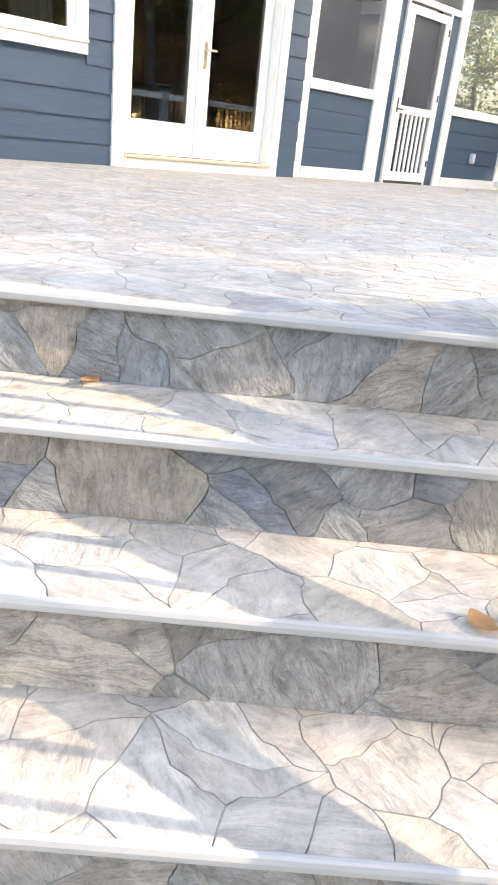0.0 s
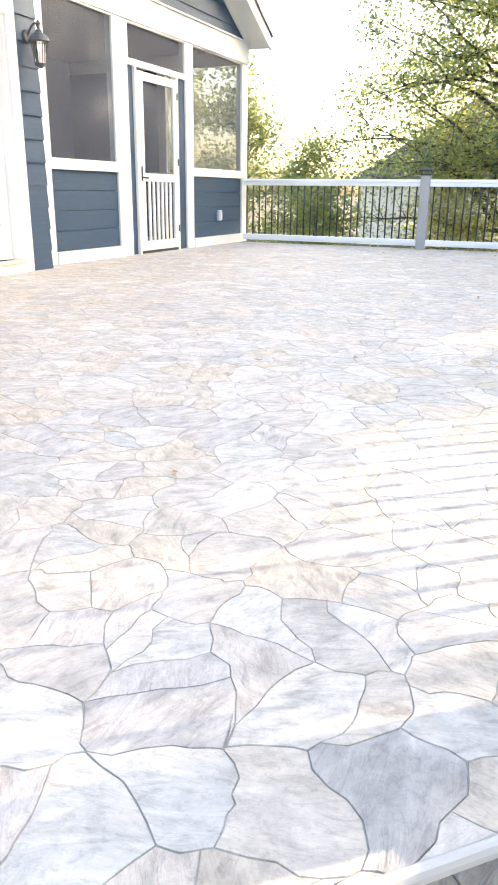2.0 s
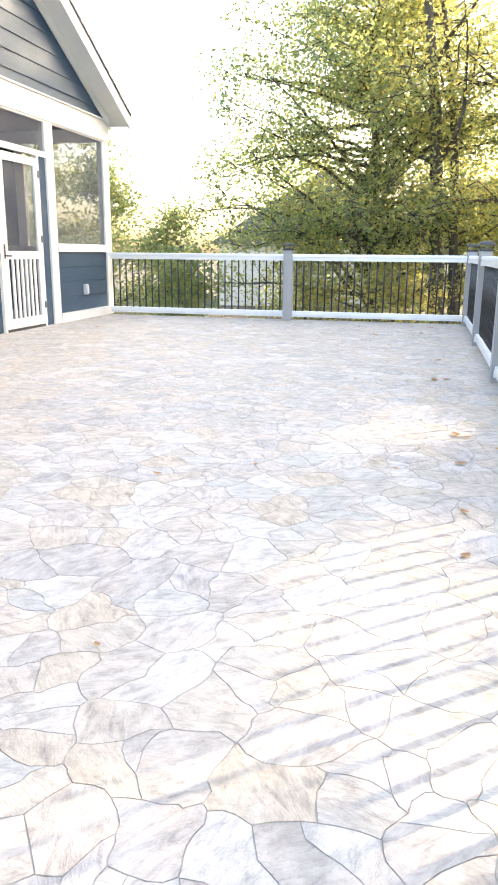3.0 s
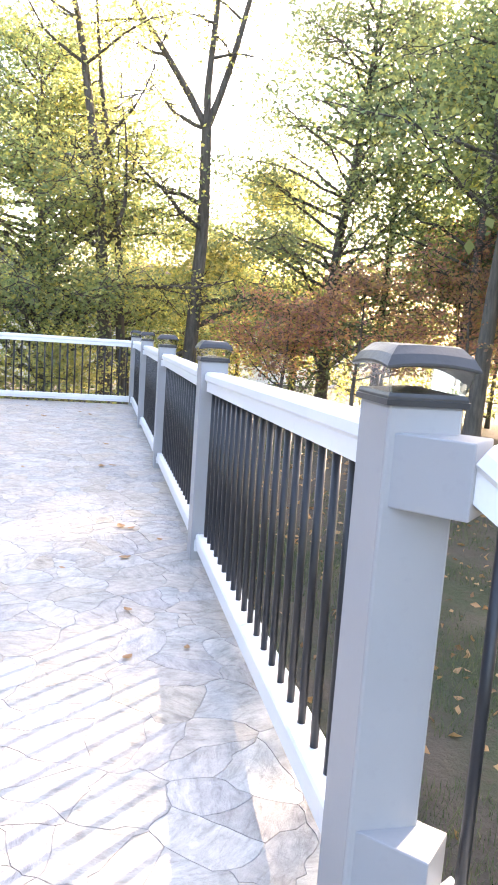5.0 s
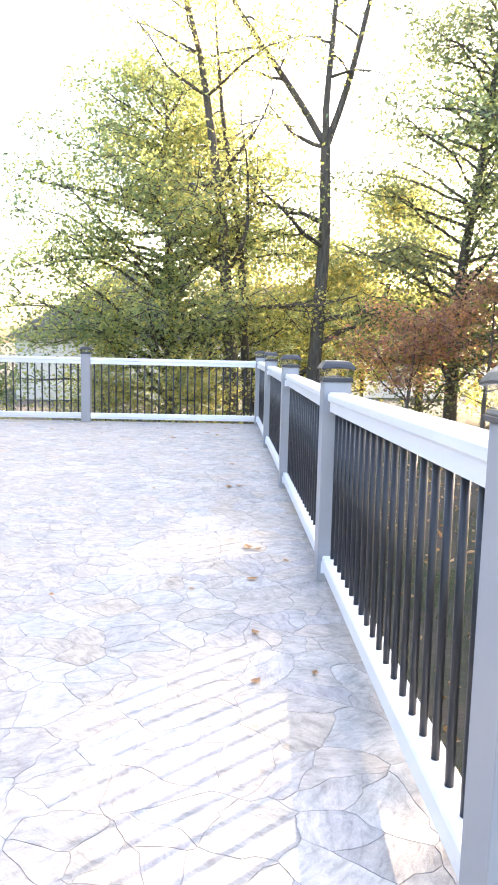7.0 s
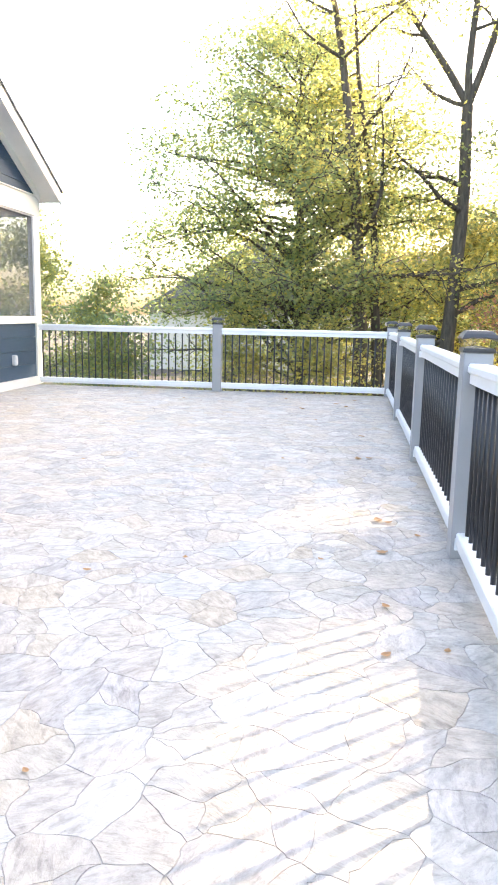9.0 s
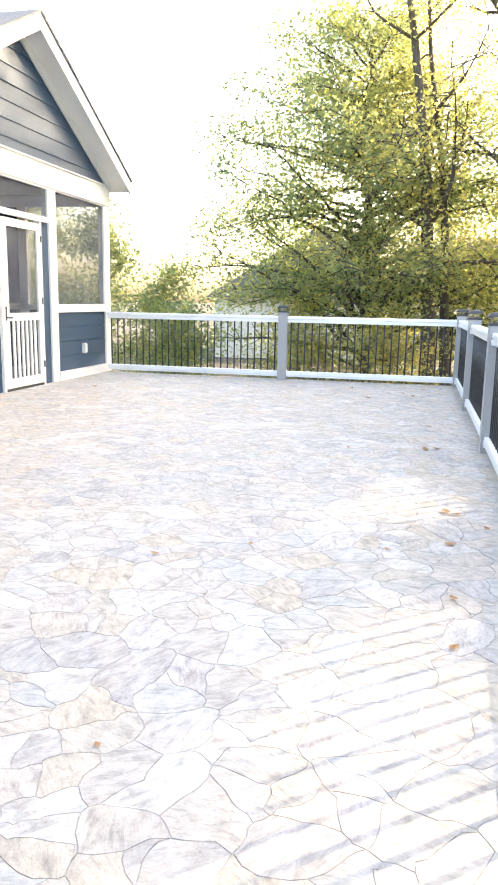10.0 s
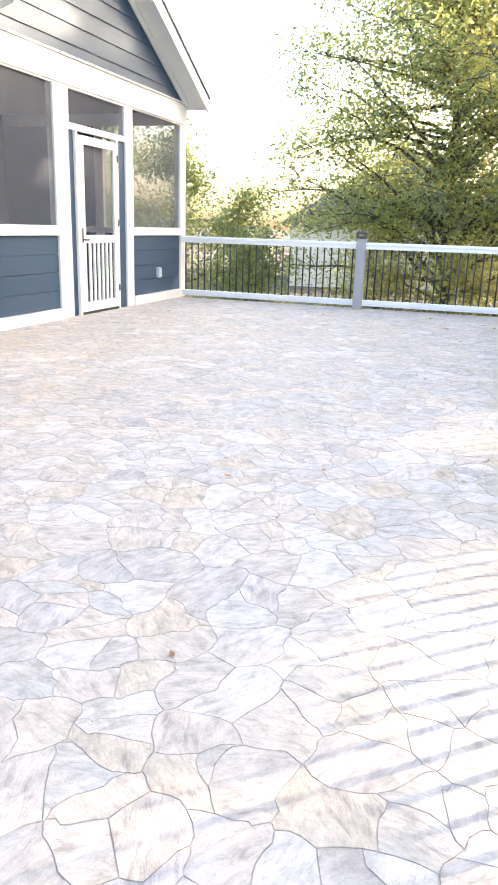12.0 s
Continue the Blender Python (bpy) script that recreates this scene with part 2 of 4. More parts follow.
def add_box(bm, x0, x1, y0, y1, z0, z1, bevel=0.0):
    verts = [bm.verts.new((x, y, z)) for x in (x0, x1) for y in (y0, y1) for z in (z0, z1)]
    quads = ((0, 1, 3, 2), (4, 6, 7, 5), (0, 4, 5, 1), (2, 3, 7, 6), (0, 2, 6, 4), (1, 5, 7, 3))
    faces = [bm.faces.new([verts[i] for i in q]) for q in quads]
    if bevel:
        edges = list({e for f in faces for e in f.edges})
        bmesh.ops.bevel(bm, geom=edges, offset=bevel, segments=2, affect="EDGES", profile=0.5)
    return bm


def box(x0, x1, y0, y1, z0, z1, bevel=0.0):
    return add_box(bmesh.new(), x0, x1, y0, y1, z0, z1, bevel)


def prism(profile, length, axis="x"):
    """A closed profile swept straight: profile (a, b) runs over the two other axes."""
    bm = bmesh.new()
    def place(l, a, b):
        return {"x": (l, a, b), "y": (a, l, b), "z": (a, b, l)}[axis]
    lo = [bm.verts.new(place(0, a, b)) for a, b in profile]
    hi = [bm.verts.new(place(length, a, b)) for a, b in profile]
    n = len(profile)
    for i in range(n):
        bm.faces.new((lo[i], lo[(i + 1) % n], hi[(i + 1) % n], hi[i]))
    bm.faces.new(lo[::-1])
    bm.faces.new(hi)
    bmesh.ops.recalc_face_normals(bm, faces=bm.faces)
    return bm


def rod(r, z0, z1, sides=10):
    bm = bmesh.new()
    rings = []
    for z in (z0, z1):
        rings.append([bm.verts.new((r * math.cos(6.2832 * i / sides), r * math.sin(6.2832 * i / sides), z)) for i in range(sides)])
    for i in range(sides):
        f = bm.faces.new((rings[0][i], rings[0][(i + 1) % sides], rings[1][(i + 1) % sides], rings[1][i]))
        f.smooth = True
    bm.faces.new(rings[0][::-1])
    bm.faces.new(rings[1])
    return bm


def frame_bm(x0, x1, z0, z1, w, y0, y1, bevel=0.003):
    """Four boards round an opening in the plane y; w: left, right, bottom, top widths."""
    bm = bmesh.new()
    l, r, b, t = w
    add_box(bm, x0, x0 + l, y0, y1, z0, z1, bevel)
    add_box(bm, x1 - r, x1, y0, y1, z0, z1, bevel)
    add_box(bm, x0 + l, x1 - r, y0 + 0.001, y1 - 0.001, z0, z0 + b, bevel)
    add_box(bm, x0 + l, x1 - r, y0 + 0.001, y1 - 0.001, z1 - t, z1, bevel)
    return bm


def tube(verts, faces, pts, radii, sides=7):
    base = len(verts)
    for i, p in enumerate(pts):
        d = (pts[min(i + 1, len(pts) - 1)] - pts[max(i - 1, 0)]).normalized()
        a = d.orthogonal().normalized()
        b = d.cross(a)
        for k in range(sides):
            t = 6.2832 * k / sides
            verts.append(p + (a * math.cos(t) + b * math.sin(t)) * radii[i])
    for i in range(len(pts) - 1):
        for k in range(sides):
            k2 = (k + 1) % sides
            faces.append((base + i * sides + k, base + i * sides + k2, base + (i + 1) * sides + k2, base + (i + 1) * sides + k))


def structure(ob, label, category):
    return tagged(ob, label, category, "", "structure")

GROUND = -1.08
WALL, PORCH = 7.75, 7.94          # front faces of the house wall and of the screened porch
RAIL_Y, RAIL_X = 2.45, 12.385     # middles of the two railings
POST = 0.136
U0, TREAD, RISE = 3.545, 0.28, 0.19
EU, EV = Vector((1, 1, 0)) / math.sqrt(2), Vector((1, -1, 0)) / math.sqrt(2)

# ---- ground and patio body ----
bm = bmesh.new()
N = 60
grid = {}
for i in range(N + 1):
    for j in range(N + 1):
        s, t = (i / N * 2 - 1), (j / N * 2 - 1)
        x, y = 8 + 900 * s * abs(s) ** 2.2, 0 + 900 * t * abs(t) ** 2.2
        far = max(0.0, math.hypot(x - 6, y - 4) - 12)
        grid[i, j] = bm.verts.new((x, y, GROUND + 0.10 * noise.noise((x * 0.15, y * 0.15, 0)) * min(1, far / 5) - min(far, 40) * 0.012))
for i in range(N):
    for j in range(N):
        bm.faces.new((grid[i, j], grid[i + 1, j], grid[i + 1, j + 1], grid[i, j + 1])).smooth = True
structure(part("ground", bm, LAWN), "patchy autumn lawn with bare soil and leaf litter", "lawn")


def half_planes(poly, planes):
    """Cuts a convex polygon by half planes (a, b, c): a x + b y <= c."""
    for a, b, c in planes:
        out = []
        for k, p in enumerate(poly):
            q = poly[(k + 1) % len(poly)]
            dp, dq = a * p[0] + b * p[1] - c, a * q[0] + b * q[1] - c
            if dp <= 0:
                out.append(p)
            if dp * dq < 0:
                f = dp / (dp - dq)
                out.append((p[0] + f * (q[0] - p[0]), p[1] + f * (q[1] - p[1])))
        poly = out
        if len(poly) < 3:
            return []
    return poly


def flagstones(x0, x1, y0, y1, size, planes, seed, squash=1.0):
    """Irregular stones that fill a rectangle, cut by half planes: one outline each, with wavering edges."""
    rng = random.Random(seed)
    nx, ny = max(1, round((x1 - x0) / size)), max(1, round((y1 - y0) / (size * squash)))
    seeds = {}
    for i in range(-2, nx + 2):
        for j in range(-2, ny + 2):
            if rng.random() < 0.24 and nx > 2 and ny > 2:
                continue
            if rng.random() < 0.16:
                seeds[i + 0.5, j + 0.5] = (x0 + (i + 1 + rng.uniform(-0.4, 0.4)) * (x1 - x0) / nx, y0 + (j + 1 + rng.uniform(-0.4, 0.4)) * (y1 - y0) / ny)
            seeds[i, j] = (x0 + (i + 0.5 + rng.uniform(-0.78, 0.78)) * (x1 - x0) / nx, y0 + (j + 0.5 + rng.uniform(-0.78, 0.78)) * (y1 - y0) / ny)
    stones = []
    for (i, j), (px, py) in seeds.items():
        cuts = list(planes) + [(-1, 0, -x0), (1, 0, x1), (0, -1, -y0), (0, 1, y1)]
        for di in range(-6, 7):
            for dj in range(-6, 7):
                q = seeds.get((i + di / 2, j + dj / 2))
                if q and (di or dj):
                    a, b = q[0] - px, q[1] - py
                    cuts.append((a, b, (q[0] ** 2 + q[1] ** 2 - px ** 2 - py ** 2) / 2))
        r = 2.2 * size
        poly = half_planes([(px - r, py - r), (px + r, py - r), (px + r, py + r), (px - r, py + r)], cuts)
        if len(poly) < 3:
            continue
        ring = []
        for k, p in enumerate(poly):
            q = poly[(k + 1) % len(poly)]
            n = max(1, math.ceil(math.dist(p, q) / 0.034))
            for s in range(n):
                f = s / n
                ring.append((p[0] + f * (q[0] - p[0]), p[1] + f * (q[1] - p[1])))
        stones.append(ring)
    return stones


def waver(p, amount, planes, box4):
    """Shifts a point of a joint by smooth noise, but keeps the outer border straight."""
    x, y = p
    room = min([abs(x - box4[0]), abs(x - box4[1]), abs(y - box4[2]), abs(y - box4[3])] + [abs(a * x + b * y - c) / math.hypot(a, b) for a, b, c in planes])
    k = amount * min(1.0, room / 0.06)
    v = noise.noise_vector((x * 2.4, y * 2.4, 5.3)) * 1.5 + noise.noise_vector((x * 5.5, y * 5.5, 3.1)) * 1.0 + noise.noise_vector((x * 14, y * 14, 7.7)) * 0.6 + noise.noise_vector((x * 30, y * 30, 1.7)) * 0.26
    return (x + k * v.x, y + k * v.y)


def stone_outline(ring, planes, box4, joint=0.0010, amount=0.040):
    pts = [waver(p, amount, planes, box4) for p in ring]
    n = len(pts)
    cx, cy = sum(p[0] for p in pts) / n, sum(p[1] for p in pts) / n
    out = []
    for k in range(n):
        a, b, c = pts[k - 1], pts[k], pts[(k + 1) % n]
        tx, ty = c[0] - a[0], c[1] - a[1]
        l = math.hypot(tx, ty) or 1
        out.append((b[0] - ty / l * joint, b[1] + tx / l * joint))
    return (cx, cy), out


def add_stone(verts, faces, centre, outline, z, depth, tilt=(0, 0)):
    """A slab with a small chamfer."""
    base = len(verts)
    n = len(outline)
    cx, cy = centre
    for f, dz in ((1.0, -depth), (1.0, -0.0022), (0.991, 0.0)):
        for x, y in outline:
            X, Y = cx + (x - cx) * f, cy + (y - cy) * f
            verts.append((X, Y, z + dz + (tilt[0] * (X - cx) + tilt[1] * (Y - cy) if dz > -depth else 0)))
    for r in range(2):
        for k in range(n):
            k2 = (k + 1) % n
            faces.append((base + r * n + k, base + r * n + k2, base + (r + 1) * n + k2, base + (r + 1) * n + k))
    faces.append(tuple(base + 2 * n + k for k in range(n)))


def stone_mesh(centre, outline, depth, tilt):
    verts, faces = [], []
    local = [(x - centre[0], y - centre[1]) for x, y in outline]
    add_stone(verts, faces, (0, 0), local, 0, depth, tilt)
    me = bpy.data.meshes.new("stone")
    me.from_pydata(verts, [], faces)
    return me


# the solid body under the paving; its top is the joint bed
DECK_CUTS = [(-1, -1, -U0 * math.sqrt(2)), (0, -1, -2.36), (1, 0, 12.47), (0, 1, 8.0), (-1, 0, 3.2)]
outline = half_planes([(-9, -9), (20, -9), (20, 20), (-9, 20)], [(-1, -1, -(U0 + 0.028) * math.sqrt(2))] + DECK_CUTS[1:])
bm = bmesh.new()
lo = [bm.verts.new((x, y, GROUND - 0.4)) for x, y in outline]
hi = [bm.verts.new((x, y, -0.003)) for x, y in outline]
for k in range(len(outline)):
    k2 = (k + 1) % len(outline)
    bm.faces.new((lo[k], lo[k2], hi[k2], hi[k]))
bm.faces.new(hi)
bm.faces.new(lo[::-1])
bmesh.ops.recalc_face_normals(bm, faces=bm.faces)
patio = structure(part("floor_patio", bm, GROUT), "raised patio paved with pale irregular grey and cream flagstones", "patio floor")

# ---- stairs, set askew at the corner ----
V0, V1 = -3.2, 0.30
STAIR = Matrix(((EV.x, EU.x, 0, 0), (EV.y, EU.y, 0, 0), (0, 0, 1, 0), (0, 0, 0, 1)))   # local x along the steps, local y up the flight
bm = bmesh.new()
for k in range(1, 6):
    add_box(bm, V0, V1, U0 - k * TREAD + 0.028, U0 - (k - 1) * TREAD + (0.032 if k > 1 else 0.024), GROUND - 0.3, -k * RISE - 0.003)
stairs = structure(part("stairs", bm, GROUT, m=STAIR), "wide outdoor steps clad in grey and brown slate with pale metal nosings", "stairs")
nose = [(0.001, 0.004), (0.007, 0.0035), (0.012, -0.001), (0.012, -0.004), (0.008, -0.004), (0.008, -0.021), (-0.001, -0.022), (-0.005, -0.018), (-0.006, -0.007), (-0.003, 0.001)]
for k in range(0, 6):
    ob = part("nosing", prism(nose, V1 - V0 + (0.05 if k else 0.0)), NOSING, stairs, "grey metal edge strip", Matrix.Translation((V0, U0 - k * TREAD, -k * RISE + 0.001)))
    tagged(ob, kind="structure")

# ---- railings ----
def top_rail_profile(w=0.092, z0=0.858, z1=0.952):
    h = w / 2
    return [(-h * 0.72, z0), (h * 0.72, z0), (h * 0.72, z0 + 0.045), (h, z0 + 0.056), (h, z1 - 0.014), (h * 0.78, z1), (-h * 0.78, z1), (-h, z1 - 0.014), (-h, z0 + 0.056), (-h * 0.72, z0 + 0.045)]


def bottom_rail_profile(w=0.088, z0=0.048, z1=0.132):
    h = w / 2
    return [(-h * 0.8, z0), (h * 0.8, z0), (h * 0.8, z0 + 0.02), (h, z0 + 0.03), (h, z1 - 0.008), (h * 0.86, z1), (-h * 0.86, z1), (-h, z1 - 0.008), (-h, z0 + 0.03), (-h * 0.8, z0 + 0.02)]


BALUSTER = mesh_of("baluster", rod(0.0112, 0.125, 0.862, 12), BLACK)
for p in BALUSTER.polygons:
    p.use_smooth = len(p.vertices) == 4


def railing(m, length, label, count):
    """One section between two posts, along local x."""
    ob = empty("railing_section", m)
    part("top_rail", prism(top_rail_profile(), length), VINYL, ob)
    part("bottom_rail", prism(bottom_rail_profile(), length), VINYL, ob)
    for x in (0.0, length):
        e = 0.014 if x else -0.002
        part("rail_bracket", box(x - 0.012 - e + 0.014, x + 0.012 - e, -0.05, 0.05, 0.85, 0.90, 0.003), VINYL, ob)
        part("rail_bracket", box(x - 0.012 - e + 0.014, x + 0.012 - e, -0.05, 0.05, 0.044, 0.105, 0.003), VINYL, ob)
    for i in range(count):
        part("baluster", BALUSTER, None, ob, m=Matrix.Translation(((i + 0.5) * length / count, 0, 0)))
    return tagged(ob, label, "railing", "railing sections round the patio")


SIDE = [(2.646, 2.481), (5.067, RAIL_Y), (7.507, RAIL_Y), (9.947, RAIL_Y), (RAIL_X, RAIL_Y)]
RAISED = [0.043, 0, 0, 0, 0]      # post tops
RAIL_UP = [0.056, 0, 0, 0]         # the first rail climbs towards its post
for (ax, ay), (bx, by), up in zip(SIDE, SIDE[1:], RAIL_UP):
    run = math.hypot(bx - ax, by - ay)
    n = round((run - POST) / 0.113)
    turn, fall = math.degrees(math.atan2(by - ay, bx - ax)), math.degrees(math.atan2(up, run))
    start = Vector((ax, ay, up)) + Vector((bx - ax, by - ay, -up)) * (POST / 2 / run)
    railing(pose(*start, 0, fall, turn), run - POST, "white vinyl railing section with round black metal balusters", n)
FAR_Y = [RAIL_Y, 5.03, PORCH - 0.02]
for a, b in zip(FAR_Y, FAR_Y[1:]):
    gap = POST / 2
    railing(pose(RAIL_X, a + gap, 0, 0, 0, 90), b - a - 2 * gap, "white vinyl railing section with round black metal balusters, trees behind", round((b - a - POST) / 0.108))

POST_BODY = mesh_of("post", box(-POST / 2, POST / 2, -POST / 2, POST / 2, -0.002, 1.005, 0.006), POST_GREY)
POST_BODY.materials.append(POST_GREY)


def rail_post(x, y, up=0.0, label="square grey-blue vinyl railing post"):
    ob = part("railing_post", POST_BODY, None, m=pose(x, y, 0) @ Matrix.Diagonal((1, 1, 1 + up / 1.005, 1)))
    return tagged(ob, label, "railing post", "railing posts")


def ring_loft(rings, cap_top=True, cap_bottom=True):
    """Square rings (half width, z, sag of the side middles) joined from below upwards, eight points each."""
    bm = bmesh.new()
    rows = []
    for h, z, sag in rings:
        pts = []
        for a, b in ((-1, -1), (1, -1), (1, 1), (-1, 1)):
            pts.append((a, b))
        row = []
        for k in range(4):
            a, b = pts[k], pts[(k + 1) % 4]
            for s in range(6):
                f = s / 6
                d = 1 - (2 * f - 1) ** 2
                row.append(bm.verts.new((h * (a[0] + f * (b[0] - a[0])), h * (a[1] + f * (b[1] - a[1])), z + sag * d)))
        rows.append(row)
    n = len(rows[0])
    for r0, r1 in zip(rows, rows[1:]):
        for k in range(n):
            bm.faces.new((r0[k], r0[(k + 1) % n], r1[(k + 1) % n], r1[k]))
    if cap_top:
        bm.faces.new(rows[-1])
    if cap_bottom:
        bm.faces.new(rows[0][::-1])
    return bm


COLLAR = mesh_of("collar", ring_loft([(0.066, 1.0, 0), (0.074, 1.0, 0), (0.075, 1.010, 0), (0.0725, 1.011, 0), (0.0725, 1.015, 0), (0.070, 1.021, 0), (0.05, 1.023, 0), (0.012, 1.030, 0)]), CAP_BLACK)
CAP_ROOF = mesh_of("roof", ring_loft([(0.078, 1.060, 0.007), (0.084, 1.061, 0.008), (0.084, 1.065, 0.008), (0.074, 1.083, 0.005), (0.059, 1.099, 0.002), (0.053, 1.102, 0.0), (0.046, 1.103, 0)], True, True), CAP_BLACK)
bm = ring_loft([(0.067, 1.020, 0), (0.078, 1.066, 0.006)], False, False)
LENS = mesh_of("lens", bm, CLEAR)
bm = bmesh.new()
bmesh.ops.create_cone(bm, segments=6, radius1=0.0022, radius2=0.0022, depth=0.046, cap_ends=True,
                      matrix=Matrix.Translation((0.0725, 0.0725, 1.043)) @ Euler((-0.21, 0.21, 0)).to_matrix().to_4x4())
RIB = mesh_of("corner_rib", bm, CLEAR)


def post_light(x, y, up=0.0):
    ob = empty("post_cap_light", pose(x, y, 0.004 + up))
    part("collar", COLLAR, None, ob)
    lens = part("lens", LENS, None, ob, "clear plastic lens")
    lens.visible_shadow = False
    for k in range(4):
        part("corner_rib", RIB, None, lens, m=pose(0, 0, 0, 0, 0, 90 * k))
    part("roof", CAP_ROOF, None, ob)
    return tagged(ob, "black solar post cap light with clear lens on a railing post", "post light", "post cap lights")


for (x, y), up in zip(SIDE, RAISED):
    rail_post(x, y, up)
    post_light(x, y, up)
rail_post(RAIL_X, FAR_Y[1])
post_light(RAIL_X, FAR_Y[1])

# the stair rail that leaves the last post down the steps
srail = empty("stair_railing")
BLOCK_A = Vector((2.578, 2.528, 0))      # where the angled blocks leave the post
for z0, z1, nm in ((0.874, 1.002, "upper_block"), (0.145, 0.275, "lower_block")):
    bm = box(-0.004, 0.098, -0.132, 0.012, z0, z1, 0.003)
    bmesh.ops.transform(bm, matrix=Matrix.Translation(BLOCK_A) @ STAIR, verts=bm.verts)
    part(nm, bm, POST_GREY, srail)
down = Vector((-EU.x, -EU.y, -RISE / TREAD)).normalized()
side = Vector((EV.x, EV.y, 0))
upv = side.cross(down).normalized()
if upv.z < 0:
    upv = -upv


def sloping(profile, start, length):
    bm = prism(profile, length)
    m = Matrix((( down.x, side.x, upv.x, start[0]), (down.y, side.y, upv.y, start[1]), (down.z, side.z, upv.z, start[2]), (0, 0, 0, 1)))
    bmesh.ops.transform(bm, matrix=m, verts=bm.verts)
    bmesh.ops.recalc_face_normals(bm, faces=bm.faces)
    return bm


SR = BLOCK_A - EU * 0.128 + EV * 0.045
part("top_rail", sloping([(a, b - 0.905) for a, b in top_rail_profile()], (SR.x, SR.y, 0.962), 1.75), VINYL, srail)
part("bottom_rail", sloping([(a, b - 0.09) for a, b in bottom_rail_profile()], (SR.x, SR.y, 0.172), 1.75), VINYL, srail)
STAIR_BALUSTER = mesh_of("baluster", rod(0.0112, 0.17, 0.93, 10), BLACK)
for i in range(14):
    d = 0.05 + i * 0.105
    part("baluster", STAIR_BALUSTER, None, srail, "", Matrix.Translation((SR.x - EU.x * d, SR.y - EU.y * d, -d * RISE / TREAD)))
tagged(srail, "white sloping stair railing with black balusters beside the steps", "stair railing")

# ---- house wall with window and french doors ----
wall_house = structure(part("wall_house", bmesh.new(), BLUE), "blue lap-sided house wall behind the patio", "house wall")


def wall_piece(x0, x1, z0, z1, y=WALL, thick=0.2, parent=wall_house):
    return part("wall_panel", box(x0, x1, y + 0.016, y + thick, z0, z1), BLUE, parent)


LAP = 0.205


def lap_board(x0, x1, z, parent, y=WALL, cut=None):
    """A clapboard, thick at its lower edge; cut: x range of the upper edge when a slope trims it."""
    u0, u1 = cut if cut else (x0, x1)
    h = LAP + 0.02
    bm = bmesh.new()
    v = [bm.verts.new(p) for p in ((x0, y - 0.010, z), (x1, y - 0.010, z), (u1, y + 0.006, z + h), (u0, y + 0.006, z + h),
                                   (x0, y + 0.008, z), (x1, y + 0.008, z), (u1, y + 0.014, z + h), (u0, y + 0.014, z + h))]
    for q in ((0, 1, 2, 3), (5, 4, 7, 6), (4, 5, 1, 0), (3, 2, 6, 7), (4, 0, 3, 7), (1, 5, 6, 2)):
        bm.faces.new([v[i] for i in q])
    return part("siding_board", bm, BLUE, parent)


WIN = (3.15, 4.77, 0.86, 2.35)
DOOR = (5.03, 7.19, 0.0, 2.32)
HOUSE_X1 = 7.50
EAVE = 3.22
for x0, x1, z0, z1 in ((-6, WIN[0] + 0.06, -0.1, EAVE), (WIN[0] + 0.06, WIN[1] - 0.06, -0.1, WIN[2] + 0.06), (WIN[0] + 0.06, WIN[1] - 0.06, WIN[3] - 0.06, EAVE),
                       (WIN[1] - 0.06, DOOR[0] + 0.06, -0.1, EAVE), (DOOR[0] + 0.06, DOOR[1] - 0.06, DOOR[3] - 0.06, EAVE), (DOOR[1] - 0.06, HOUSE_X1, -0.1, EAVE)):
    wall_piece(x0, x1, z0, z1)
for k in range(16):
    z = -0.03 + k * LAP
    spans = [(-1.5, HOUSE_X1)]
    for o in (WIN, DOOR):
        if z < o[3] and z + LAP > o[2]:
            nxt = []
            for a, b in spans:
                if a < o[0]:
                    nxt.append((a, min(b, o[0])))
                if b > o[1]:
                    nxt.append((max(a, o[1]), b))
            spans = nxt
    for a, b in spans:
        lap_board(a, b, z, wall_house)
part("wall_panel", box(HOUSE_X1 - 0.2, HOUSE_X1 - 0.002, WALL + 0.2, 11.2, -0.1, EAVE), BLUE, wall_house)

window = structure(empty("window_1"), "white-trimmed house window in the blue siding", "window")
part("window_frame", frame_bm(*WIN, (0.11, 0.11, 0.11, 0.12), WALL - 0.028, WALL + 0.05), WHITE, window)
part("sash", frame_bm(WIN[0] + 0.11, WIN[1] - 0.11, WIN[2] + 0.11, WIN[3] - 0.12, (0.06, 0.06, 0.07, 0.06), WALL + 0.012, WALL + 0.055), WHITE, window)
part("pane", box(WIN[0] + 0.15, WIN[1] - 0.15, WALL + 0.03, WALL + 0.036, WIN[2] + 0.15, WIN[3] - 0.15), GLASS, window).visible_shadow = False
part("window_sill", box(WIN[0] - 0.0, WIN[1] + 0.0, WALL - 0.045, WALL - 0.002, WIN[2] + 0.085, WIN[2] + 0.112, 0.004), WHITE, window)

CURTAIN = painted("pale_linen", (0.55, 0.52, 0.46), 0.9, 0.08, 6.0)
for cx in (3.55, 4.42):
    bm = bmesh.new()
    cols = []
    for i in range(41):
        x = cx - 0.19 + 0.38 * i / 40
        d = WALL + 0.27 + 0.03 * math.sin(i * 1.1) + 0.012 * math.sin(i * 2.3)
        cols.append((bm.verts.new((x, d, 0.55)), bm.verts.new((x, d, 2.5))))
    for (a, b), (c, d) in zip(cols, cols[1:]):
        bm.faces.new((a, c, d, b)).smooth = True
    ob = part("curtain", bm, CURTAIN)
    thick = ob.modifiers.new("thickness", "SOLIDIFY")
    thick.thickness = 0.004
    tagged(ob, "pale linen curtain hanging inside the house window", "curtain", "window curtains")

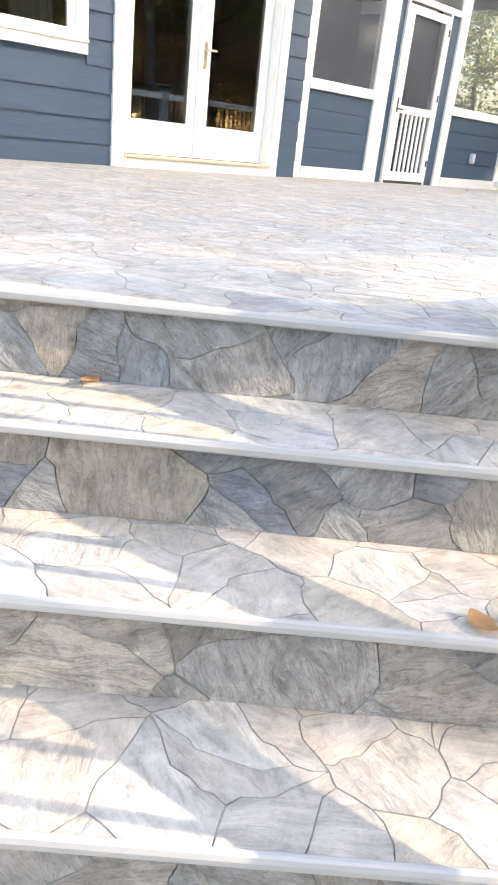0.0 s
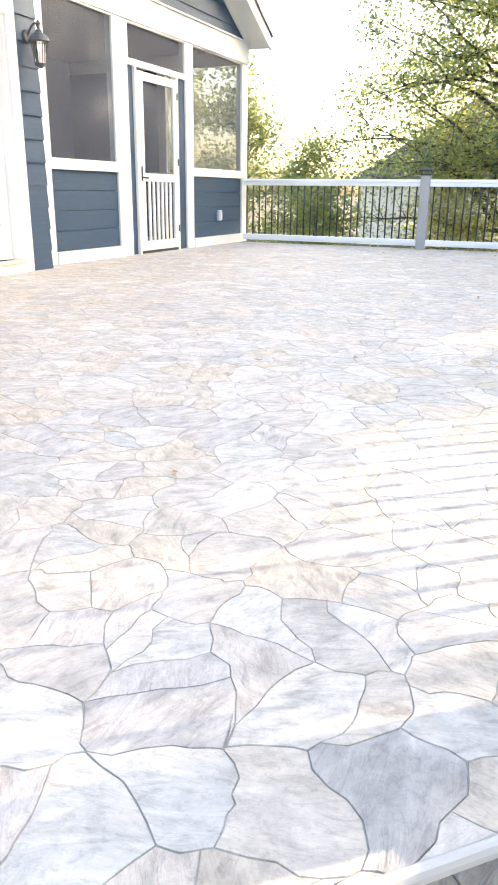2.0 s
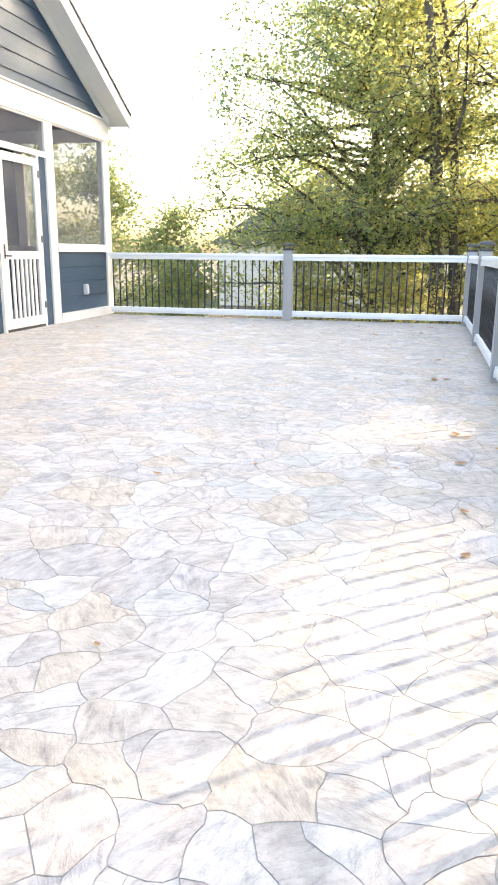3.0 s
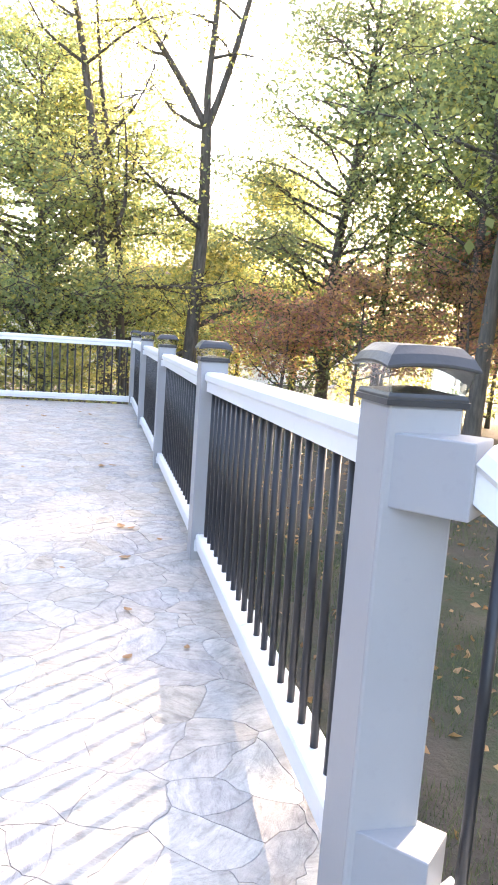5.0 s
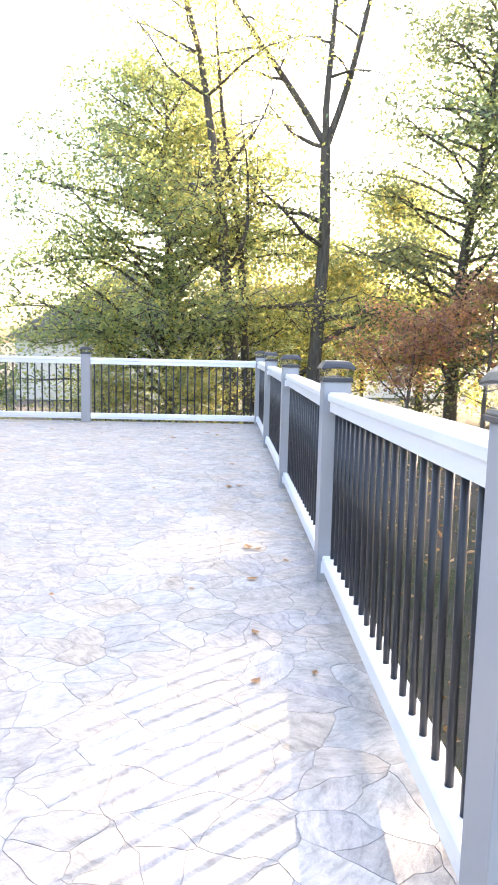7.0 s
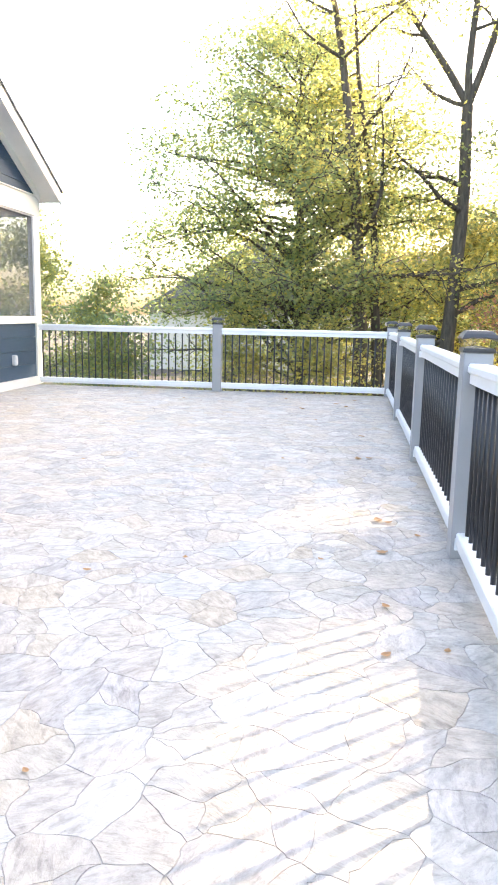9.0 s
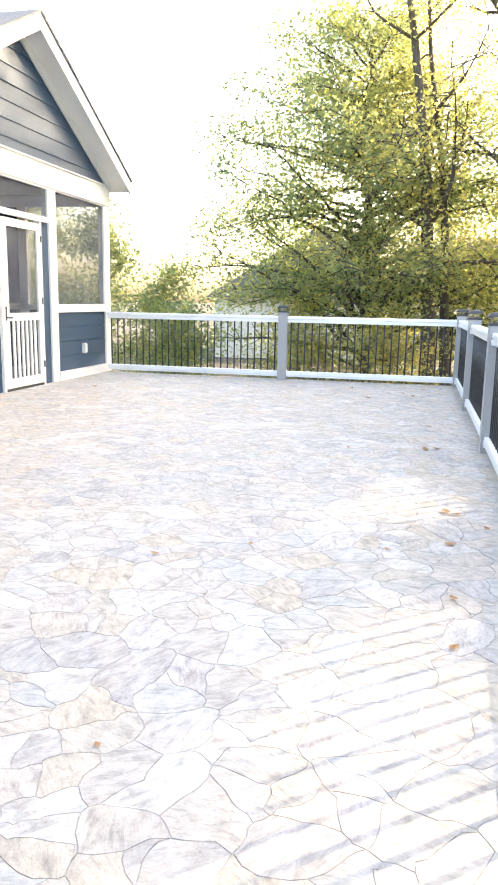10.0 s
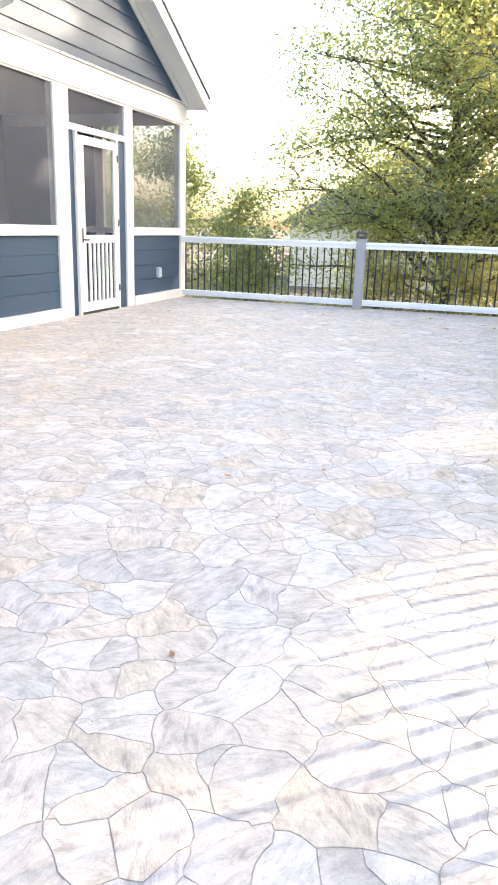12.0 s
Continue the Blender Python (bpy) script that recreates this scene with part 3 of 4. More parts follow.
door = structure(empty("door_1"), "white double french doors with full glass, closed", "french door")
DY = WALL + 0.10
part("door_frame", frame_bm(*DOOR, (0.13, 0.115, 0.0005, 0.13), WALL - 0.03, WALL + 0.03), WHITE, door)
part("jamb", frame_bm(DOOR[0] + 0.125, DOOR[1] - 0.11, 0.0, DOOR[3] - 0.125, (0.022, 0.03, 0.0005, 0.022), WALL + 0.0, WALL + 0.19), WHITE, door)
part("threshold", box(DOOR[0] + 0.135, DOOR[1] - 0.115, WALL - 0.05, WALL + 0.18, -0.002, 0.085, 0.004), WHITE, door)
part("sill_nose", box(DOOR[0] + 0.15, DOOR[1] - 0.145, WALL - 0.075, WALL + 0.05, 0.087, 0.115, 0.006), painted("aged_oak_sill", (0.62, 0.55, 0.42), 0.5), door)
X0, X1, XM = DOOR[0] + 0.15, DOOR[1] - 0.145, 6.10
for k, (a, b) in enumerate(((X0, XM - 0.002), (XM + 0.002, X1))):
    leaf = part("door_leaf", frame_bm(a, b, 0.118, DOOR[3] - 0.15, (0.115, 0.115, 0.29, 0.13), DY, DY + 0.045), WHITE, door)
    part("pane", box(a + 0.11, b - 0.11, DY + 0.018, DY + 0.026, 0.40, DOOR[3] - 0.275), GLASS, leaf).visible_shadow = False
    part("glazing_bead", frame_bm(a + 0.112, b - 0.112, 0.404, DOOR[3] - 0.277, (0.018, 0.018, 0.018, 0.018), DY - 0.006, DY + 0.004), WHITE, leaf)
part("astragal", box(XM - 0.03, XM + 0.03, DY - 0.022, DY - 0.001, 0.12, DOOR[3] - 0.15, 0.006), WHITE, door)
bm = box(XM + 0.045, XM + 0.085, DY - 0.008, DY - 0.0005, 0.93, 1.17, 0.003)
add_box(bm, XM + 0.058, XM + 0.072, DY - 0.055, DY - 0.006, 1.09, 1.105, 0.002)
add_box(bm, XM + 0.058, XM + 0.165, DY - 0.058, DY - 0.044, 1.088, 1.106, 0.004)
part("door_handle", bm, BRASS, door, "brass lever handle")

# the room behind; its dimness is put into a dark wall colour
room = structure(part("wall_room", frame_bm(2.4, 7.26, -0.1, 2.75, (0.1, 0.1, 0.1, 0.1), WALL + 0.22, 12.4, 0), SHADE_DARK), "room behind the french doors, painted dark to look dim", "interior wall")
structure(part("wall_room_back", box(2.5, 7.16, 12.3, 12.4, 0.0, 2.65), SHADE_DARK), "back wall of the room, painted dark to look dim", "interior wall")
structure(part("floor_room", box(2.5, 7.16, WALL + 0.2, 12.3, 0.001, 0.03), WOOD), "dark wooden floor of the room", "floor")
sofa = empty("sofa", pose(6.5, 10.0, 0.03))
bm = box(-0.9, 0.9, -0.4, 0.4, 0.06, 0.42, 0.05)
part("seat", bm, FABRIC, sofa)
part("backrest", box(-0.9, 0.9, -0.52, -0.30, 0.06, 0.82, 0.07), FABRIC, sofa)
for x in (-0.98, 0.98):
    part("armrest", box(x - 0.11, x + 0.11, -0.5, 0.4, 0.06, 0.6, 0.06), FABRIC, sofa)
tagged(sofa, "dark fabric sofa standing inside the room", "sofa")
m, nt, b = mat("lamp_glow")
b.inputs["Emission Color"].default_value = (1.0, 0.45, 0.16, 1)
b.inputs["Emission Strength"].default_value = 3.0
lamp = empty("table_lamp", pose(6.35, 11.4, 0.03))
part("lamp_foot", rod(0.09, 0.0, 0.02, 16), BRASS, lamp)
part("stem", rod(0.015, 0.02, 1.45), BRASS, lamp)
part("shade", ring_loft([(0.08, 1.42, 0), (0.06, 1.58, 0)], True, False), m, lamp, "glowing amber shade")
tagged(lamp, "lit lamp with amber shade inside the room", "lamp")

LANTERN = painted("weathered_dark_metal", (0.06, 0.07, 0.085), 0.45, 0.2, 12)
lantern = empty("wall_lantern", pose(7.35, WALL - 0.004, 0))
bm = bmesh.new()
bmesh.ops.create_cone(bm, segments=20, radius1=0.06, radius2=0.05, depth=0.025, cap_ends=True, matrix=pose(0, -0.018, 2.06, 90, 0, 0))
part("wall_plate", bm, LANTERN, lantern)


def arm_points():
    return [Vector((0, -0.02 - 0.13 * math.sin(t * 0.157), 2.06 + 0.10 * math.sin(t * 0.31))) for t in range(11)]


pts = arm_points()
bm = bmesh.new()
for a, b in zip(pts, pts[1:]):
    d = b - a
    bmesh.ops.create_cone(bm, segments=8, radius1=0.009, radius2=0.009, depth=d.length * 1.1, cap_ends=True, matrix=Matrix.Translation((a + b) / 2) @ d.to_track_quat("Z", "Y").to_matrix().to_4x4())
part("arm", bm, LANTERN, lantern)


def turned(profile, sides=6, y=-0.15):
    bm = bmesh.new()
    rings = [[bm.verts.new((r * math.cos(6.2832 * k / sides), y + r * math.sin(6.2832 * k / sides), z)) for k in range(sides)] for r, z in profile]
    for r0, r1 in zip(rings, rings[1:]):
        for k in range(sides):
            bm.faces.new((r0[k], r0[(k + 1) % sides], r1[(k + 1) % sides], r1[k]))
    bm.faces.new(rings[0][::-1])
    bm.faces.new(rings[-1])
    return bm


part("hood", turned([(0.098, 2.005), (0.100, 2.012), (0.085, 2.04), (0.05, 2.075), (0.03, 2.085), (0.03, 2.10), (0.014, 2.11), (0.014, 2.14), (0.022, 2.155), (0.006, 2.185)], 18), LANTERN, lantern)
part("glass", turned([(0.048, 1.835), (0.072, 2.004)]), CLEAR, lantern, "clear glass").visible_shadow = False
part("foot", turned([(0.012, 1.795), (0.02, 1.805), (0.052, 1.82), (0.054, 1.834)]), LANTERN, lantern)
for k in range(6):
    t = 6.2832 * k / 6
    p0 = Vector((0.05 * math.cos(t), -0.15 + 0.05 * math.sin(t), 1.832))
    p1 = Vector((0.074 * math.cos(t), -0.15 + 0.074 * math.sin(t), 2.008))
    bm = bmesh.new()
    bmesh.ops.create_cone(bm, segments=6, radius1=0.004, radius2=0.004, depth=(p1 - p0).length, cap_ends=True, matrix=Matrix.Translation((p0 + p1) / 2) @ (p1 - p0).to_track_quat("Z", "Y").to_matrix().to_4x4())
    part("bar", bm, LANTERN, lantern)
part("candle", turned([(0.014, 1.84), (0.014, 1.93)], 10), WHITE, lantern, "white candle sleeve")
tagged(lantern, "dark metal carriage lantern with glass on the blue siding", "wall lamp")

# ---- screened porch ----
porch = structure(part("wall_porch", bmesh.new(), WHITE), "white-framed screened porch front with blue lower panels", "porch wall")
PX = (7.52, 7.83, 9.05, 9.315, 10.71, 10.895, 12.50, 12.69)
HEAD0, HEAD1 = 2.585, 2.87
T = 0.11
for a, b in ((PX[0], PX[1]), (PX[2], PX[3]), (PX[4], PX[5]), (PX[6], PX[7])):
    part("porch_post", box(a, b, PORCH, PORCH + T, -0.002, HEAD0 - 0.001, 0.004), WHITE, porch)
part("header", box(PX[0], PX[7] + 0.0, PORCH - 0.012, PORCH + T + 0.012, HEAD0, HEAD1, 0.004), WHITE, porch)
part("drip_cap", box(PX[0], PX[7], PORCH - 0.035, PORCH + 0.02, HEAD1 + 0.0005, HEAD1 + 0.022, 0.003), WHITE, porch)
for a, b in ((PX[1], PX[2]), (PX[5], PX[6])):
    part("sill_rail", box(a, b, PORCH - 0.010, PORCH + T, 0.955, 1.045, 0.004), WHITE, porch)
    part("stop", frame_bm(a + 0.0005, b - 0.0005, 1.046, HEAD0 - 0.001, (0.02, 0.02, 0.02, 0.02), PORCH + 0.005, PORCH + 0.04, 0.002), WHITE, porch)
    part("base_board", box(a, b, PORCH - 0.014, PORCH + T, -0.002, 0.125, 0.004), WHITE, porch)
    part("wall_panel", box(a, b, PORCH + 0.05, PORCH + T - 0.002, 0.124, 0.956), BLUE, porch)
    for k in range(4):
        z0 = 0.1255 + k * 0.2072
        part("siding_board", box(a + 0.001, b - 0.001, PORCH + 0.026, PORCH + 0.052, z0 + 0.003, z0 + 0.2045, 0.003), BLUE, porch)
    scr = part("screen", box(a + 0.015, b - 0.015, PORCH + 0.03, PORCH + 0.032, 1.055, HEAD0 - 0.012), SCREEN, porch, "grey insect screen")
# over the door
part("transom_frame", frame_bm(PX[3] + 0.0005, PX[4] - 0.0005, 2.13, HEAD0 - 0.001, (0.025, 0.025, 0.07, 0.025), PORCH + 0.002, PORCH + 0.06), WHITE, porch)
part("screen", box(PX[3] + 0.02, PX[4] - 0.02, PORCH + 0.03, PORCH + 0.032, 2.19, HEAD0 - 0.02), SCREEN, porch, "grey insect screen")
SD = (9.50, 10.43, 0.035, 2.09)
for a, b in ((PX[3], SD[0] - 0.045), (SD[1] + 0.045, PX[4])):
    part("side_panel", box(a, b, PORCH + 0.03, PORCH + 0.08, -0.002, 2.129), BLUE, porch)
for a, b in ((SD[0] - 0.045, SD[0] - 0.004), (SD[1] + 0.004, SD[1] + 0.045)):
    part("door_casing", box(a, b, PORCH - 0.008, PORCH + 0.08, -0.002, 2.129, 0.003), WHITE, porch)
part("base_board", box(SD[0] - 0.004, SD[1] + 0.004, PORCH, PORCH + 0.1, -0.002, 0.03), painted("dark_sill", (0.06, 0.06, 0.06), 0.6), porch)

sdoor = empty("screen_door", pose(0, 0, 0))
bm = frame_bm(SD[0], SD[1], SD[2], SD[3], (0.115, 0.09, 0.115, 0.095), PORCH - 0.012, PORCH + 0.026)
add_box(bm, SD[0] + 0.115, SD[1] - 0.09, PORCH - 0.011, PORCH + 0.025, 0.865, 0.96, 0.003)
part("door_frame", bm, WHITE, sdoor)
xa, xb = SD[0] + 0.115, SD[1] - 0.09
for i in range(6):
    x = xa + (i + 1) * (xb - xa) / 7
    part("picket", box(x - 0.021, x + 0.021, PORCH - 0.008, PORCH + 0.014, 0.149, 0.866, 0.003), WHITE, sdoor)
part("screen", box(xa - 0.008, xb + 0.008, PORCH + 0.012, PORCH + 0.014, 0.955, SD[3] - 0.09), SCREEN, sdoor, "grey insect screen")
part("screen", box(xa - 0.008, xb + 0.008, PORCH + 0.017, PORCH + 0.019, 0.14, 0.87), SCREEN, sdoor, "grey insect screen")
for z in (0.24, 1.07, 1.86):
    bm = box(SD[1] - 0.012, SD[1] + 0.014, PORCH - 0.022, PORCH - 0.0125, z, z + 0.085, 0.002)
    part("hinge", bm, BLACK, sdoor, "black hinge")
bm = box(SD[0] + 0.02, SD[0] + 0.05, PORCH - 0.018, PORCH - 0.0125, 0.87, 1.04, 0.003)
add_box(bm, SD[0] + 0.028, SD[0] + 0.042, PORCH - 0.055, PORCH - 0.017, 0.90, 0.915, 0.002)
add_box(bm, SD[0] + 0.026, SD[0] + 0.12, PORCH - 0.058, PORCH - 0.046, 0.896, 0.915, 0.003)
part("door_handle", bm, BLACK, sdoor, "black lever handle")
tagged(sdoor, "white wooden screen door with lower pickets, closed", "screen door")

outlet = empty("outlet_cover", pose(11.69, PORCH + 0.026, 0.42))
part("cover", box(-0.045, 0.045, -0.055, 0.0, -0.075, 0.075, 0.012), painted("grey_plastic", (0.55, 0.56, 0.58), 0.35), outlet)
part("lid_rib", box(-0.03, 0.03, -0.064, -0.054, -0.055, 0.055, 0.006), painted("pale_grey_plastic", (0.68, 0.69, 0.70), 0.3), outlet)
tagged(outlet, "grey weatherproof outlet cover on the blue porch panel", "outlet")

# gable
APEX_X, SLOPE = 10.09, 0.535
GAB0 = HEAD1 + 0.022
half = PX[7] - APEX_X
for k in range(8):
    z = GAB0 + (k - 0.4) * LAP
    w0 = half - max(0.0, z - GAB0) / SLOPE
    w1 = half - (z + LAP + 0.02 - GAB0) / SLOPE
    if w0 > 0.02:
        lap_board(APEX_X - w0, APEX_X + w0, z, porch, PORCH, (APEX_X - max(w1, 0.0), APEX_X + max(w1, 0.0)))
bm = prism([(APEX_X - half, GAB0), (APEX_X + half, GAB0), (APEX_X, GAB0 + half * SLOPE)], 0.1, "y")
bmesh.ops.translate(bm, vec=(0, PORCH + 0.016, 0), verts=bm.verts)
part("wall_panel", bm, BLUE, porch)
porch_roof = structure(part("roof_porch", bmesh.new(), ROOF), "shingled gable roof of the porch with white rake boards", "roof")
OV = 0.30
for s in (-1, 1):
    ex = half + 0.18
    def slope_slab(t0, t1, y0, y1, lift0, lift1):
        prof = [(APEX_X + s * t0, GAB0 + (half - t0) * SLOPE + lift0), (APEX_X + s * t1, GAB0 + (half - t1) * SLOPE + lift0),
                (APEX_X + s * t1, GAB0 + (half - t1) * SLOPE + lift1), (APEX_X + s * t0, GAB0 + (half - t0) * SLOPE + lift1)]
        bm = prism(prof, y1 - y0, "y")
        bmesh.ops.translate(bm, vec=(0, y0, 0), verts=bm.verts)
        return bm
    part("shingles", slope_slab(0, ex + 0.02, PORCH - OV - 0.02, 11.4, 0.19, 0.22), ROOF, porch_roof)
    part("soffit", slope_slab(0, ex, PORCH - OV + 0.03, 11.4, 0.03, 0.186), WHITE, porch_roof)
    part("rake_board", slope_slab(0, ex, PORCH - OV, PORCH - OV + 0.028, 0.0, 0.188), WHITE, porch_roof)
    part("frieze_board", slope_slab(0, half - 0.02, PORCH - 0.03, PORCH - 0.011, -0.10, 0.028), WHITE, porch_roof)
    gx = APEX_X + s * (ex + 0.03)
    gz = GAB0 + (half - ex) * SLOPE
    bm = prism([(gx - 0.03 * s, gz + 0.16), (gx - 0.03 * s, gz + 0.05), (gx + 0.07 * s, gz + 0.06), (gx + 0.10 * s, gz + 0.12), (gx + 0.10 * s, gz + 0.16)], 3.2, "y")
    bmesh.ops.translate(bm, vec=(0, PORCH - OV + 0.005, 0), verts=bm.verts)
    part("gutter", bm, WHITE, porch_roof)

# porch inside: floor, ceiling, back wall, far screened side
structure(part("floor_porch", box(HOUSE_X1, PX[7], PORCH + T, 11.2, -0.05, 0.012), painted("porch_boards", (0.30, 0.29, 0.28), 0.6, 0.1, 3, (1, 8, 1))), "grey boarded porch floor", "floor")
# the ceiling's shade is painted in with the dark interior colour
structure(part("ceiling_porch", box(HOUSE_X1, PX[7], PORCH + T + 0.013, 11.2, HEAD1 - 0.1, HEAD1 - 0.05), SHADE_DARK), "porch ceiling in a dark colour that stands in for shade", "ceiling")
structure(part("wall_porch_back", box(HOUSE_X1, PX[7], 11.2, 11.35, -0.05, HEAD1), BLUE), "blue back wall of the porch", "wall")
side_wall = structure(part("wall_porch_side", bmesh.new(), WHITE), "screened far side of the porch with white posts", "porch wall")
for a, b in ((9.35, 9.5),):
    part("porch_post", box(PX[7] - T, PX[7] - 0.001, a, b, -0.05, HEAD0, 0.004), WHITE, side_wall)
part("header", box(PX[7] - T, PX[7] - 0.001, PORCH + T + 0.013, 11.2, HEAD0 + 0.001, HEAD1 - 0.101), WHITE, side_wall)
part("sill_rail", box(PX[7] - T, PX[7] - 0.001, PORCH + T, 11.2, 0.955, 1.045, 0.004), WHITE, side_wall)
part("wall_panel", box(PX[7] - T + 0.02, PX[7] - 0.003, PORCH + T, 11.2, -0.05, 0.954), BLUE, side_wall)
# unseen solid panel, added to block the bright outside and darken the porch
part("wall_panel", box(PX[7] - T + 0.02, PX[7] - 0.003, 9.5, 11.2, 1.046, HEAD0), BLUE, side_wall)
part("screen", box(PX[7] - 0.06, PX[7] - 0.058, PORCH + T, 9.36, 1.04, HEAD0 + 0.01), SCREEN, side_wall, "grey insect screen")

# main eave and roof
roof = structure(part("roof_house", bmesh.new(), ROOF), "grey shingled house roof with white gutter", "roof")
bm = prism([(7.27, EAVE + 0.16), (10.4, EAVE + 1.85), (10.4, EAVE + 1.89), (7.25, EAVE + 0.20)], 13.75)
bmesh.ops.translate(bm, vec=(-6, 0, 0), verts=bm.verts)
part("shingles", bm, ROOF, roof)
part("soffit", box(-6, 7.72, 7.30, WALL + 0.1, EAVE, EAVE + 0.03), WHITE, roof)
part("fascia", box(-6, 7.72, 7.272, 7.298, EAVE - 0.01, EAVE + 0.17), WHITE, roof)
bm = prism([(7.27, EAVE + 0.15), (7.27, EAVE + 0.03), (7.20, EAVE + 0.03), (7.16, EAVE + 0.09), (7.16, EAVE + 0.15)], 13.74)
bmesh.ops.translate(bm, vec=(-6, 0, 0), verts=bm.verts)
part("gutter", bm, WHITE, roof)
bm = prism([(7.34, EAVE + 0.031), (WALL + 0.2, EAVE + 0.031), (11, EAVE + 0.031), (10.4, EAVE + 1.82)], 0.1)
bmesh.ops.translate(bm, vec=(7.4, 0, 0), verts=bm.verts)
part("gable_end", bm, BLUE, roof)
spout = [Vector(p) for p in ((7.46, 7.215, EAVE + 0.04), (7.46, 7.215, EAVE - 0.16), (7.455, 7.24, EAVE - 0.23), (7.45, 7.31, EAVE - 0.29), (7.43, 7.66, EAVE - 0.42), (7.43, 7.75, EAVE - 0.44))]
vv, ff = [], []
for a in (0, 1):
    tube(vv, ff, spout, [0.052 - 0.006 * a] * 6, 12)
me = bpy.data.meshes.new("downspout")
me.from_pydata(vv, [], ff)
me.materials.append(WHITE)
for p in me.polygons:
    p.use_smooth = True
part("downspout", me, None, roof, "white elbowed downspout")
part("eave_end", box(7.50, 7.72, 7.30, WALL + 0.1, EAVE + 0.031, EAVE + 0.155), WHITE, roof)

# ---- trees ----
def wander(rng, start, way, length, steps, bend, lift=0.0):
    pts = [start.copy()]
    d = way.normalized()
    for _ in range(steps):
        d = (d + Vector((rng.gauss(0, bend), rng.gauss(0, bend), rng.gauss(0, bend) + lift))).normalized()
        pts.append(pts[-1] + d * (length / steps))
    return pts


def leaf_mesh(name, centres, size, rng, material, droop=0.5):
    """Many small folded leaves, four corners each."""
    n = len(centres)
    c = np.array(centres)
    nr = np.random.RandomState(rng.randrange(10 ** 6))
    a = nr.normal(size=(n, 3))
    a[:, 2] *= 0.55
    a /= np.linalg.norm(a, axis=1)[:, None]
    b = nr.normal(size=(n, 3))
    b -= (a * b).sum(1)[:, None] * a
    b /= np.linalg.norm(b, axis=1)[:, None]
    s = size * nr.uniform(0.6, 1.35, (n, 1))
    nrm = np.cross(a, b)
    v = np.stack([c - a * s * 0.6, c - b * s * 0.36 + nrm * s * 0.12, c + a * s * 0.6, c + b * s * 0.36 + nrm * s * 0.12], 1).reshape(-1, 3)
    me = bpy.data.meshes.new(name)
    me.vertices.add(4 * n)
    me.vertices.foreach_set("co", v.ravel())
    idx = np.arange(4 * n).reshape(n, 4)
    tri = np.stack([idx[:, [0, 1, 2]], idx[:, [0, 2, 3]]], 1).reshape(-1)
    me.loops.add(6 * n)
    me.loops.foreach_set("vertex_index", tri)
    me.polygons.add(2 * n)
    me.polygons.foreach_set("loop_start", np.arange(0, 6 * n, 3))
    me.update(calc_edges=True)
    me.validate()
    me.materials.append(material)
    return me


def in_gap(x, y, z, gaps):
    """Whether a leaf there would hang in one of the canopy's openings, through which sunlight reaches (px, py, pz)."""
    for px, py, pz, rx, ry in gaps:
        d = (z - pz) / toward.z
        a, b = x - toward.x * d - px, y - toward.y * d - py
        if (a / rx) ** 2 + (b / ry) ** 2 < 1.0 + 1.6 * noise.noise((x * 1.3, y * 1.3, z * 1.3)):
            return True
    return False


# spots to be sunlit; leaves on their line to the sun are left out
OPENINGS = [(3.35, 2.95, 0, 1.0, 0.65), (4.05, 3.0, 0, 0.5, 0.35), (5.7, 3.25, 0, 1.0, 0.75), (6.4, 3.5, 0, 0.3, 0.25), *[(1.45 + 0.22 * k, 3.36 - 0.22 * k, -0.19, 0.2, 0.2) for k in range(4)], *[(1.1 + 0.2 * k, 3.3 - 0.2 * k, -0.38, 0.2, 0.2) for k in range(5)], *[(1.05 + 0.2 * k, 2.82 - 0.2 * k, -0.57, 0.13, 0.13) for k in range(5)],
            (8.6, 7.94, 0.75, 0.3, 0.25), (9.0, 7.94, 1.7, 0.2, 0.3), (11.6, 7.94, 1.0, 0.3, 0.22), (10.6, 7.94, 3.3, 0.4, 0.3), (9.2, 7.94, 3.2, 0.3, 0.3), (11.7, 7.94, 2.9, 0.3, 0.2), (7.3, 7.75, 1.0, 0.12, 0.4), (8.0, 5.5, 0, 0.4, 0.3), (10.5, 6.5, 0, 0.5, 0.3), (6.8, 6.6, 0, 0.3, 0.3)]


